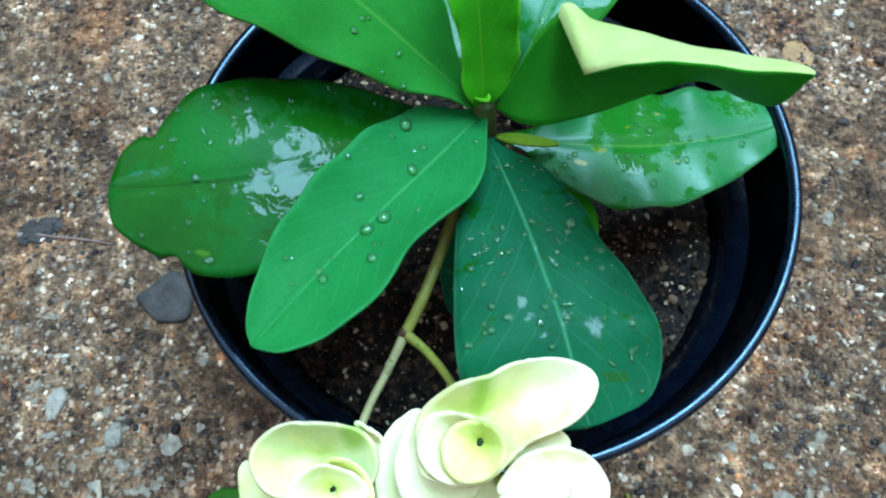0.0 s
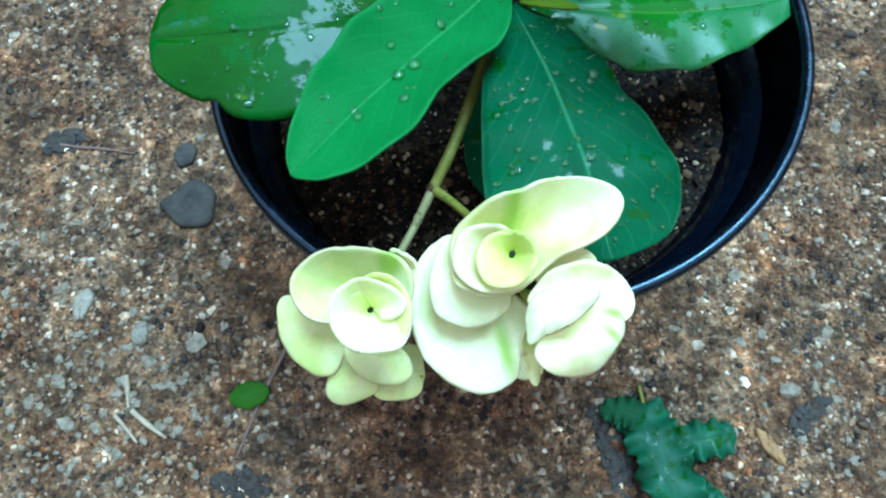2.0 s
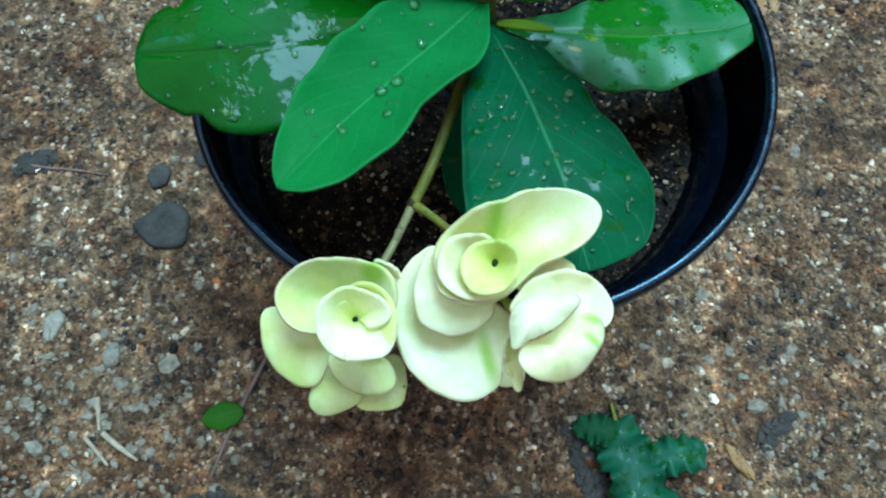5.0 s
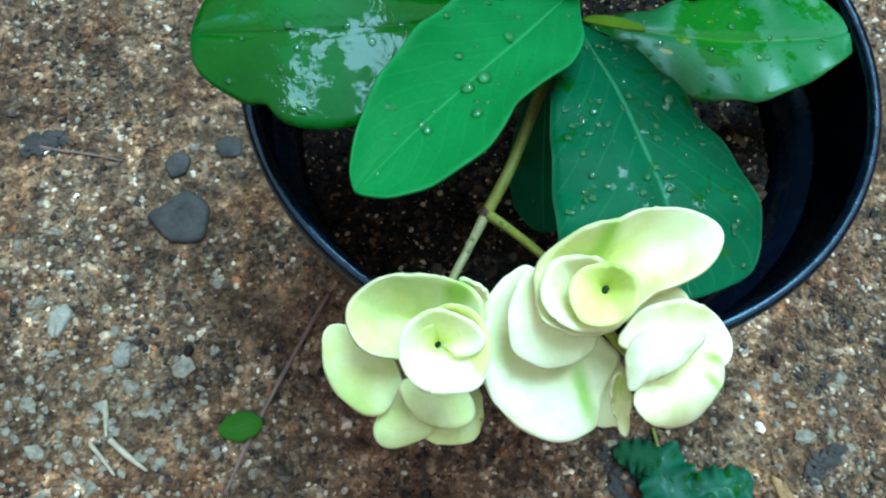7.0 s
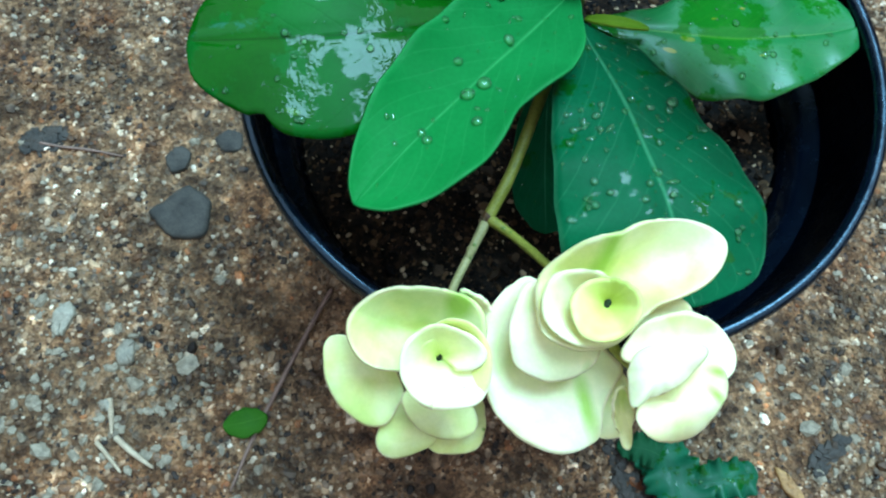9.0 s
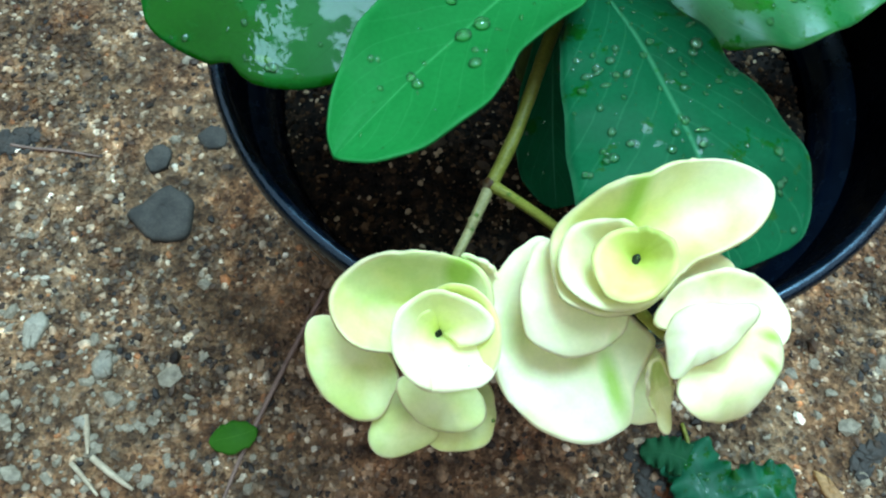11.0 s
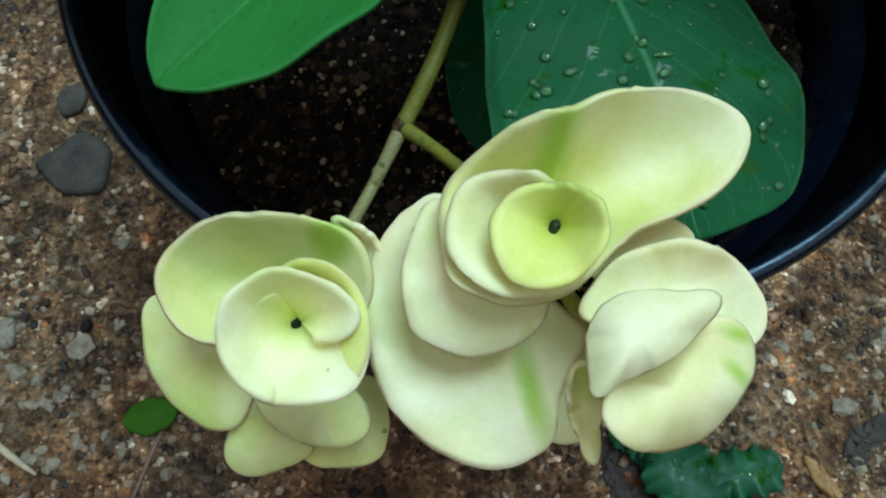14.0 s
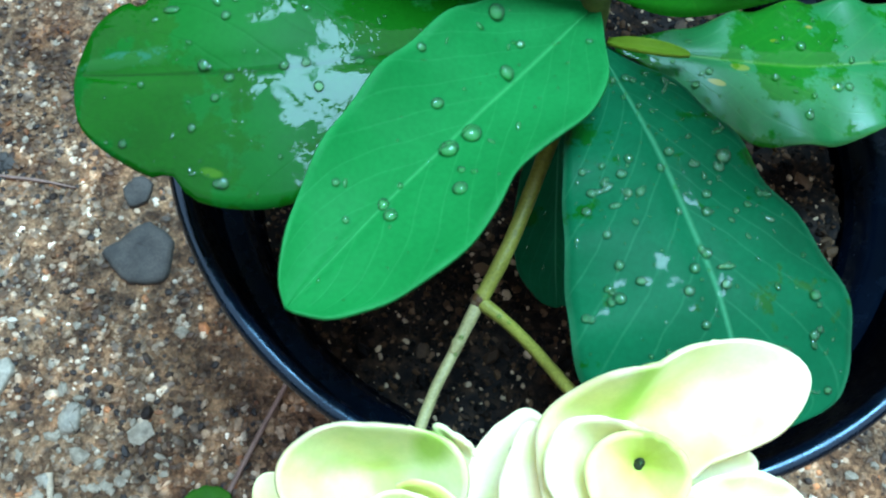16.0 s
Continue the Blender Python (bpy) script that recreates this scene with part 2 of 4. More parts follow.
def petal_material(name, pale, warm, green, streaks=(), reach=0.42, stripe=(0.36, 0.60, 0.05), flushed=0.75):
    """A waxy bract: cream with a green flush on patches and towards its foot, a thin warm edge."""
    m, n, k, b = shader(name, 0.5, 0.3)
    uv = n.new("ShaderNodeUVMap")
    uv.uv_map = "leaf"
    parts = n.new("ShaderNodeSeparateXYZ")
    k.new(uv.outputs[0], parts.inputs[0])
    blot = grain(n, k, "noise", 70, 3.0)
    tint = ramp(n, [(0.38, warm), (0.58, pale)])
    k.new(blot.outputs["Fac"], tint.inputs[0])
    foot = ramp(n, [(0.0, (flushed,)), (reach, (0.0,))])
    k.new(parts.outputs["X"], foot.inputs[0])
    col = mixed(n, k, "MIX", foot.outputs[0], tint.outputs[0], green)
    flush = grain(n, k, "noise", 110, 2.0)
    patch = ramp(n, [(0.52, (0.0,)), (0.75, (0.35,))])
    k.new(flush.outputs["Fac"], patch.inputs[0])
    col = mixed(n, k, "MIX", patch.outputs[0], col, green)
    if streaks:
        where = n.new("ShaderNodeSeparateXYZ")
        k.new(n.new("ShaderNodeTexCoord").outputs["Object"], where.inputs[0])

        def sums(kind, a, c, d=0.0):
            q = n.new("ShaderNodeMath")
            q.operation, q.use_clamp = kind, False
            for at, value in enumerate((a, c, d)):
                if isinstance(value, (int, float)):
                    q.inputs[at].default_value = value
                else:
                    k.new(value, q.inputs[at])
            return q.outputs[0]

        for x, y, angle, long, wide in streaks:
            ca, sa = math.cos(radians(angle)) * 1000, math.sin(radians(angle)) * 1000
            dx, dy = sums("SUBTRACT", where.outputs["X"], x * 0.001), sums("SUBTRACT", where.outputs["Y"], y * 0.001)
            along = sums("DIVIDE", sums("ADD", sums("MULTIPLY", dx, ca), sums("MULTIPLY", dy, sa)), long)
            across = sums("DIVIDE", sums("SUBTRACT", sums("MULTIPLY", dy, ca), sums("MULTIPLY", dx, sa)), wide)
            far = sums("SQRT", sums("ADD", sums("MULTIPLY", along, along), sums("MULTIPLY", across, across)), 0.0)
            far = sums("MULTIPLY_ADD", flush.outputs["Fac"], 1.2, far)
            soft = ramp(n, [(0.42, (0.85,)), (0.85, (0.0,))])
            k.new(sums("MULTIPLY", far, 0.5), soft.inputs[0])
            col = mixed(n, k, "MIX", soft.outputs[0], col, stripe)
    edge = ramp(n, [(0.945, (0.0,)), (0.99, (0.6,))])
    k.new(parts.outputs["Y"], edge.inputs[0])
    worn = ramp(n, [(0.36, (0.2,)), (0.56, (1.0,))])
    k.new(flush.outputs["Fac"], worn.inputs[0])
    rim = n.new("ShaderNodeMath")
    rim.operation = "MULTIPLY"
    k.new(edge.outputs[0], rim.inputs[0])
    k.new(worn.outputs[0], rim.inputs[1])
    col = mixed(n, k, "MIX", rim.outputs[0], col, (0.80, 0.57, 0.36))
    clouds = grain(n, k, "noise", 190, 5.0, rough=0.62)
    pale_spots = ramp(n, [(0.34, (0.90, 0.935, 0.80)), (0.62, (1.02, 1.01, 1.05))])
    k.new(clouds.outputs["Fac"], pale_spots.inputs[0])
    col = mixed(n, k, "MULTIPLY", 0.85, col, pale_spots.outputs[0])
    dots = grain(n, k, "voronoi", 240)
    freckle = ramp(n, [(0.05, (0.45,)), (0.075, (0.0,))])
    k.new(dots.outputs["Distance"], freckle.inputs[0])
    rare = ramp(n, [(0.90, (0.0,)), (0.92, (1.0,))])
    k.new(dots.outputs["Color"], rare.inputs[0])
    dotted = n.new("ShaderNodeMath")
    dotted.operation = "MULTIPLY"
    k.new(freckle.outputs[0], dotted.inputs[0])
    k.new(rare.outputs[0], dotted.inputs[1])
    col = mixed(n, k, "MIX", dotted.outputs[0], col, (0.22, 0.17, 0.06))
    cells = grain(n, k, "noise", 1600, 2.0)
    mott = ramp(n, [(0.35, (0.97,)), (0.65, (1.02,))])
    k.new(cells.outputs["Fac"], mott.inputs[0])
    col = mixed(n, k, "MULTIPLY", 0.8, col, mott.outputs[0])
    k.new(col, b.inputs["Base Color"])
    puffed = grain(n, k, "noise", 420, 3.0)
    bumped(n, k, b, mixed(n, k, "ADD", 0.25, blot.outputs["Fac"], puffed.outputs["Fac"]), 0.22, 0.0009)
    b.inputs["Subsurface Weight"].default_value = 0.12
    b.inputs["Subsurface Radius"].default_value = (0.002, 0.002, 0.0012)
    b.inputs["Subsurface Scale"].default_value = 1.0
    return m


def water_material():
    """Thin clear water: it lets the leaf show through and mirrors the sky more towards its edge."""
    m = bpy.data.materials.new("water")
    m.use_nodes = True
    n, k = m.node_tree.nodes, m.node_tree.links
    n.remove(n["Principled BSDF"])
    clear, gloss, mix, edge = n.new("ShaderNodeBsdfTransparent"), n.new("ShaderNodeBsdfGlossy"), n.new("ShaderNodeMixShader"), n.new("ShaderNodeFresnel")
    # The green diffuse share paints in the light a drop would gather.
    glow, body = n.new("ShaderNodeBsdfDiffuse"), n.new("ShaderNodeMixShader")
    glow.inputs["Color"].default_value = (0.35, 0.95, 0.5, 1)
    clear.inputs["Color"].default_value = (0.82, 1.0, 0.70, 1)
    body.inputs[0].default_value = 0.06
    gloss.inputs["Roughness"].default_value = 0.02
    edge.inputs["IOR"].default_value = 1.52
    k.new(clear.outputs[0], body.inputs[1])
    k.new(glow.outputs[0], body.inputs[2])
    k.new(edge.outputs[0], mix.inputs[0])
    k.new(body.outputs[0], mix.inputs[1])
    k.new(gloss.outputs[0], mix.inputs[2])
    k.new(mix.outputs[0], n["Material Output"].inputs["Surface"])
    return m


CONCRETE, GRIT, PLASTIC, SOIL, WATER = ground_material(), grit_material(), plastic_material(), soil_material(), water_material()
CRUMBS = soil_material("soil_crumbs", True)
# Darker, duller copies of the pot plastic; the inside's shade is in their colour.
LINING = plastic_material("shaded_plastic", 0.02, 0.22)
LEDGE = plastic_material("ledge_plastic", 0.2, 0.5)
FOLDED = leaf_material("leaf_folded", (0.006, 0.15, 0.006), (0.012, 0.21, 0.010), (0.05, 0.28, 0.02), dry=0.5, thin=0.3)
FRESH = leaf_material("leaf_fresh", (0.015, 0.075, 0.006), (0.035, 0.13, 0.012), (0.08, 0.2, 0.03), dry=0.5)
SLATE = stone_material("slate_stone", (0.026, 0.021, 0.016), (0.082, 0.066, 0.050), 170, 0.8)
PALE_STONE = stone_material("pale_stone", (0.18, 0.135, 0.09), (0.42, 0.34, 0.24), 120)
ORANGE = stone_material("dead_leaf", (0.30, 0.13, 0.04), (0.50, 0.26, 0.09), 120)
DARK_BIT = stone_material("dark_bit", (0.024, 0.018, 0.013), (0.075, 0.055, 0.040), 200, 0.7)
TWIG = stone_material("twig_bark", (0.16, 0.085, 0.058), (0.30, 0.175, 0.125), 300)
STRAW = stone_material("bleached_twig", (0.34, 0.22, 0.13), (0.62, 0.46, 0.30), 300, 0.8)
EYE_SHADE = stone_material("eye_shade", (0.003, 0.010, 0.001), (0.014, 0.030, 0.002), 600, 0.6)
STEM = stone_material("green_stem", (0.20, 0.19, 0.02), (0.34, 0.31, 0.05), 220, 0.42)
PALE_STEM = stone_material("pale_stem", (0.36, 0.30, 0.11), (0.48, 0.41, 0.17), 220, 0.42)
GREEN_WOOD = stone_material("green_wood", (0.03, 0.05, 0.008), (0.10, 0.13, 0.02), 300)
BARK = stone_material("young_bark", (0.09, 0.06, 0.03), (0.20, 0.13, 0.06), 220)
DEEP = leaf_material("leaf_deep", (0.0008, 0.060, 0.020), (0.0016, 0.104, 0.035), (0.06, 0.28, 0.12), wet=0.14, dry=0.42, sheen=0.035, film_size=120)
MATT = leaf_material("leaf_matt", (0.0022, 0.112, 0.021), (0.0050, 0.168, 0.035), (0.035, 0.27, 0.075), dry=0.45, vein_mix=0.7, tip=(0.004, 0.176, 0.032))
GLOSS = leaf_material("leaf_wet", (0.0010, 0.074, 0.006), (0.0022, 0.112, 0.011), (0.002, 0.035, 0.002), wet=0.68, dry=0.42, vein_mix=0.5, sheen=0.06, film_size=88,
                      marks=[(0.90, 0.60, 0.075, (0.022, 0.125, 0.062)), (0.75, 0.12, 0.035, (0.10, 0.16, 0.02))])
BROAD = leaf_material("leaf_broad", (0.005, 0.115, 0.009), (0.012, 0.190, 0.020), (0.06, 0.26, 0.03), dry=0.45)
LIGHT = leaf_material("leaf_light", (0.006, 0.130, 0.030), (0.014, 0.185, 0.050), (0.10, 0.28, 0.08), wet=0.65, dry=0.36, sheen=0.28)
SPOTTED = leaf_material("leaf_spotted", (0.006, 0.125, 0.026), (0.014, 0.180, 0.044), (0.12, 0.27, 0.06), wet=0.46, dry=0.36, sheen=0.34,
                        marks=[(0.44, 0.31, 0.02, (0.34, 0.26, 0.04)), (0.56, 0.22, 0.016, (0.34, 0.24, 0.05)), (0.25, 0.7, 0.026, (0.36, 0.30, 0.04)), (0.58, 0.66, 0.014, (0.35, 0.32, 0.06)), (0.33, 0.55, 0.03, (0.20, 0.24, 0.02))])
SPROUT = leaf_material("leaf_sprout", (0.09, 0.19, 0.01), (0.16, 0.26, 0.015), (0.24, 0.32, 0.03), dry=0.4)
YOUNG = leaf_material("leaf_young", (0.018, 0.27, 0.005), (0.036, 0.36, 0.008), (0.22, 0.42, 0.02), dry=0.42, thin=0.5)
UNDER = leaf_material("leaf_underside", (0.37, 0.44, 0.10), (0.57, 0.60, 0.21), (0.56, 0.59, 0.21), dry=0.6, vein_mix=0.3)
UNDER_DEEP = leaf_material("leaf_underside_deep", (0.09, 0.2, 0.06), (0.14, 0.26, 0.09), (0.2, 0.32, 0.12), dry=0.55, vein_mix=0.3)
STREAKS = [(-2.4, -62.5, -111, 4.2, 2.4), (-3.7, -84.8, -79, 6.5, 1.7), (14.9, -81.6, -7, 3.0, 1.2), (14.6, -85.2, -34, 2.8, 1.2), (-26.2, -68.4, -22, 2.7, 2.6)]
WEED_GREEN = leaf_material("weed_green", (0.002, 0.042, 0.016), (0.007, 0.115, 0.050), (0.015, 0.12, 0.05), wet=0.3, dry=0.5, sheen=0.2, film_size=260)
WEED_DARK = leaf_material("weed_dark", (0.006, 0.05, 0.02), (0.015, 0.09, 0.035), (0.04, 0.14, 0.06), dry=0.5)
CREAM = petal_material("bract_cream", (0.98, 0.905, 0.54), (0.98, 0.84, 0.42), (0.46, 0.64, 0.08), STREAKS, flushed=0.25)
OLIVE = petal_material("bract_olive", (0.93, 0.89, 0.48), (0.87, 0.81, 0.32), (0.40, 0.56, 0.05), STREAKS)
GREENISH = petal_material("bract_green", (0.79, 0.82, 0.38), (0.79, 0.75, 0.26), (0.30, 0.52, 0.04), STREAKS)
TINTED = petal_material("bract_tinted", (0.97, 0.92, 0.53), (0.94, 0.87, 0.40), (0.56, 0.68, 0.10))
WHITE = petal_material("bract_white", (0.99, 0.935, 0.60), (0.99, 0.89, 0.50), (0.97, 0.89, 0.52))
HEART = petal_material("bract_heart", (0.86, 0.86, 0.28), (0.84, 0.82, 0.22), (0.30, 0.43, 0.010), reach=0.62)


# ---- mesh helpers ----
def mm(p):
    return Vector(p) * 0.001


def part(name, bm, material, parent=None, label=""):
    """Links a bmesh as one mesh object, under its thing if one is given."""
    me = bpy.data.meshes.new(name)
    bm.normal_update()
    bm.to_mesh(me)
    bm.free()
    for one in material if isinstance(material, (list, tuple)) else [material]:
        me.materials.append(one)
    ob = new(name, me)
    if parent is not None:
        ob.parent = parent
    return tagged(ob, label)


def smooth(ob):
    for p in ob.data.polygons:
        p.use_smooth = True
    return ob


def curve_through(knots, values, x):
    """A smooth curve through values at knots (Catmull-Rom), at x."""
    i = min(max(int(np.searchsorted(knots, x)) - 1, 0), len(knots) - 2)
    a, b = knots[i], knots[i + 1]
    s = (x - a) / (b - a)
    v = [np.asarray(q, float) for q in values]
    m0 = (v[i + 1] - v[max(i - 1, 0)]) / (knots[i + 1] - knots[max(i - 1, 0)]) * (b - a)
    m1 = (v[min(i + 2, len(v) - 1)] - v[i]) / (knots[min(i + 2, len(v) - 1)] - knots[i]) * (b - a)
    return (2 * s**3 - 3 * s * s + 1) * v[i] + (s**3 - 2 * s * s + s) * m0 + (3 * s * s - 2 * s**3) * v[i + 1] + (s**3 - s * s) * m1


def sheet(points, uvs, thick, wrap=False):
    """A solid skin from a grid of points: the upper side gets material 0, the underside and rim material 1."""
    nu, nv = len(points), len(points[0])
    grid = np.array(points, float)
    du, dv = np.gradient(grid, axis=0), np.gradient(grid, axis=1)
    nrm = np.cross(du, dv)
    nrm /= np.linalg.norm(nrm, axis=2, keepdims=True) + 1e-12
    bm = bmesh.new()
    lay = bm.loops.layers.uv.new("leaf")
    top = [[bm.verts.new(p) for p in row] for row in grid + nrm * thick / 2]
    low = [[bm.verts.new(p) for p in row] for row in grid - nrm * thick / 2]

    def face(corners, marks, mat):
        try:
            f = bm.faces.new(corners)
        except ValueError:
            return
        f.material_index, f.smooth = mat, True
        for loop, mark in zip(f.loops, marks):
            loop[lay].uv = mark

    for i in range(nu - 1):
        for j in range(nv - 1):
            q = [(i, j), (i + 1, j), (i + 1, j + 1), (i, j + 1)]
            face([top[a][b] for a, b in q], [uvs[a][b] for a, b in q], 0)
            face([low[a][b] for a, b in reversed(q)], [uvs[a][b] for a, b in reversed(q)], 1)
    ring = [(i, 0) for i in range(nu)] + [(nu - 1, j) for j in range(1, nv)] + [(i, nv - 1) for i in range(nu - 2, -1, -1)] + [(0, j) for j in range(nv - 2, 0, -1)]
    for (a, b), (e, f) in zip(ring, ring[1:] + ring[:1]):
        face([top[a][b], low[a][b], low[e][f], top[e][f]], [uvs[a][b], uvs[a][b], uvs[e][f], uvs[e][f]], 0)
    bmesh.ops.remove_doubles(bm, verts=bm.verts, dist=1e-6)
    bmesh.ops.recalc_face_normals(bm, faces=bm.faces)
    return bm


STATIONS = np.array([0, 0.06, 0.14, 0.24, 0.36, 0.5, 0.64, 0.76, 0.86, 0.93, 0.975, 1.0])


class Blade:
    """A leaf blade: midrib through foot, middle and tip, half widths to its right and left, all in millimetres."""

    def __init__(self, foot, middle, tip, right, left, cup=0.0, roll=0.0, wave=0.0, waves=5.0, teeth=0.0, seed=0, nicks=()):
        self.nicks = nicks
        self.b, self.t = mm(foot), mm(tip)
        self.c = 2 * mm(middle) - 0.5 * (self.b + self.t)
        self.right, self.left = [v * 0.001 for v in right], [v * 0.001 for v in left]
        self.cup, self.roll, self.wave, self.waves, self.teeth, self.seed = cup, radians(roll), wave, waves, teeth, seed

    def at(self, u, v):
        p = (1 - u) ** 2 * self.b + 2 * u * (1 - u) * self.c + u * u * self.t
        d = (2 * (1 - u) * (self.c - self.b) + 2 * u * (self.t - self.c)).normalized()
        side = d.cross(Vector((0, 0, 1))).normalized()
        up = side.cross(d)
        side, up = math.cos(self.roll) * side + math.sin(self.roll) * up, math.cos(self.roll) * up - math.sin(self.roll) * side
        w = max(float(curve_through(STATIONS, self.right if v > 0 else self.left, u)), 0.0004 if u < 0.99 else 0.0)
        w *= 1 + self.teeth * (abs((u * 11 + (0.3 if v > 0 else 0)) % 1 - 0.5) * 4 - 1)
        for at, side_of, deep, wide in self.nicks:
            if side_of * v > 0:
                w -= deep * 0.001 * math.exp(-(((u - at) / wide) ** 2)) * abs(v)
        x = abs(v)
        lift = self.cup * w * x * x - 0.0006 * math.exp(-((x / 0.07) ** 2)) * min(w / 0.01, 1)
        lift += self.wave * x * x * math.sin(self.waves * 6.283 * u + self.seed + (1.7 if v > 0 else 0)) * min(w / 0.01, 1)
        lift += 0.0011 * noise.noise(p * 45 + side * (v * w * 45) + Vector((self.seed * 3.1, 0, 0))) * min(w / 0.008, 1)
        return p + side * (v * w) + up * lift

    def mesh(self, nu=44, nv=9, thick=0.0006):
        us = [1 - (1 - i / nu) ** 1.35 for i in range(nu + 1)]
        vs = [-j / nv for j in range(-nv, nv + 1)]
        return sheet([[self.at(u, v) for v in vs] for u in us], [[(u, 0.5 + v / 2) for v in vs] for u in us], thick)


def tube(knots, radii, sides=12, rings=40):
    """A round stem through points (millimetres), with a radius at each."""
    ks = np.linspace(0, 1, len(knots))
    bm = bmesh.new()
    rows, across = [], None
    for i in range(rings + 1):
        s = i / rings
        p = Vector(curve_through(ks, knots, s)) * 0.001
        d = (Vector(curve_through(ks, knots, min(s + 0.01, 1))) - Vector(curve_through(ks, knots, max(s - 0.01, 0)))).normalized()
        across = (d.orthogonal() if across is None else across - d * across.dot(d)).normalized()
        other = d.cross(across)
        r = float(np.interp(s, ks, radii)) * 0.001 * (1 + 0.07 * noise.noise(p * 260))
        rows.append([bm.verts.new(p + r * (math.cos(a) * across + math.sin(a) * other)) for a in np.linspace(0, 2 * math.pi, sides, endpoint=False)])
    for a, b in zip(rows, rows[1:]):
        for j in range(sides):
            bm.faces.new((a[j], a[(j + 1) % sides], b[(j + 1) % sides], b[j])).smooth = True
    bm.faces.new(reversed(rows[0]))
    bm.faces.new(rows[-1])
    return bm


def lathe(profile, sides=128, warp=None):
    """A turned form from (radius, height) pairs in metres, closed at neither end."""
    bm = bmesh.new()
    rows = []
    for r, z in profile:
        row = []
        for a in np.linspace(0, 2 * math.pi, sides, endpoint=False):
            p = Vector((r * math.cos(a), r * math.sin(a), z))
            row.append(bm.verts.new(warp(p) if warp else p))
        rows.append(row)
    for a, b in zip(rows, rows[1:]):
        for j in range(sides):
            bm.faces.new((a[j], a[(j + 1) % sides], b[(j + 1) % sides], b[j])).smooth = True
    return bm


def pebbles(spots, sink=0.3, flat=0.7, rng=None):
    """Many little stones in one bmesh-free mesh: spots of (x, y, z, radius)."""
    phi = (1 + 5**0.5) / 2
    ico = np.array([(-1, phi, 0), (1, phi, 0), (-1, -phi, 0), (1, -phi, 0), (0, -1, phi), (0, 1, phi), (0, -1, -phi), (0, 1, -phi), (phi, 0, -1), (phi, 0, 1), (-phi, 0, -1), (-phi, 0, 1)]) / math.hypot(1, phi)
    tri = np.array([(0, 11, 5), (0, 5, 1), (0, 1, 7), (0, 7, 10), (0, 10, 11), (1, 5, 9), (5, 11, 4), (11, 10, 2), (10, 7, 6), (7, 1, 8), (3, 9, 4), (3, 4, 2), (3, 2, 6), (3, 6, 8), (3, 8, 9), (4, 9, 5), (2, 4, 11), (6, 2, 10), (8, 6, 7), (9, 8, 1)])
    n = len(spots)
    spots = np.array(spots)
    shape = ico[None] * rng.uniform(0.7, 1.25, (n, 12, 1)) * np.stack([rng.uniform(0.8, 1.3, n), rng.uniform(0.65, 1.0, n), rng.uniform(0.45, 0.9, n) * flat], 1)[:, None]
    a = rng.uniform(0, 6.283, n)
    c, s = np.cos(a)[:, None], np.sin(a)[:, None]
    x, y = shape[..., 0] * c - shape[..., 1] * s, shape[..., 0] * s + shape[..., 1] * c
    v = np.stack([x, y, shape[..., 2]], -1) * spots[:, None, 3:4] + spots[:, None, :3]
    v[..., 2] += spots[:, None, 3] * flat * (0.5 - sink)
    f = (tri[None] + 12 * np.arange(n)[:, None, None]).reshape(-1, 3)
    return v.reshape(-1, 3), f


def stuff(name, verts, faces, material, label, category, even=False):
    me = bpy.data.meshes.new(name)
    me.from_pydata(verts.tolist(), [], faces.tolist())
    me.materials.append(material)
    me.polygons.foreach_set("use_smooth", [even] * len(me.polygons))
    return tagged(new(name, me), label, category, kind="stuff")


# ---- the ground ----
def ground_height(x, y):
    near = math.exp(-((x / 0.5) ** 2 + (y / 0.5) ** 2))
    v = Vector((x, y, 0))
    return near * (0.0016 * noise.noise(v * 40) + 0.0008 * noise.noise(v * 130) + 0.0005 * noise.noise(v * 420))


def spread(lo, hi, step, far):
    """Even steps from lo to hi, then ever wider ones out to far."""
    mid = list(np.arange(lo, hi + step / 2, step))
    out, d, x = [], step, 0.0
    while x < far:
        d *= 1.5
        x += d
        out.append(x)
    return [lo - x for x in reversed(out)] + mid + [hi + x for x in out]


xs, ys = spread(-0.26, 0.24, 0.0025, 60.0), spread(-0.16, 0.27, 0.0025, 60.0)
ground_verts = np.array([(x, y, ground_height(x, y)) for y in ys for x in xs])
ground_faces = np.array([(j * len(xs) + i, j * len(xs) + i + 1, (j + 1) * len(xs) + i + 1, (j + 1) * len(xs) + i) for j in range(len(ys) - 1) for i in range(len(xs) - 1)])
ground = stuff("ground", ground_verts, ground_faces, CONCRETE, "damp brown worn concrete ground with bare grit", "ground", True)
ground["kind"] = "structure"

WALL_UNSEEN = stone_material("wall_unseen", (0.030, 0.036, 0.030), (0.055, 0.062, 0.052), 3, 0.8)


def unseen_wall(name, x, y, long, high, turned):
    """An unseen plain wall, added to block low sky and darken reflections."""
    bm = bmesh.new()
    bmesh.ops.create_cube(bm, size=1.0, matrix=pose(x, y, high / 2 - 0.05, 0, 0, turned) @ Matrix.Diagonal((long, 0.2, high + 0.1, 1)))
    bmesh.ops.bevel(bm, geom=bm.edges[:], offset=0.015, segments=2, affect="EDGES")
    return tagged(part(name, bm, WALL_UNSEEN), "unseen dark wall added to block low sky light", "wall", kind="structure")


# Added out of view, to keep low sky out of the reflections.
unseen_wall("unseen_wall_north", 0.0, 2.7, 8.6, 3.2, 0)
unseen_wall("unseen_wall_south", 0.0, -4.0, 8.6, 2.4, 0)
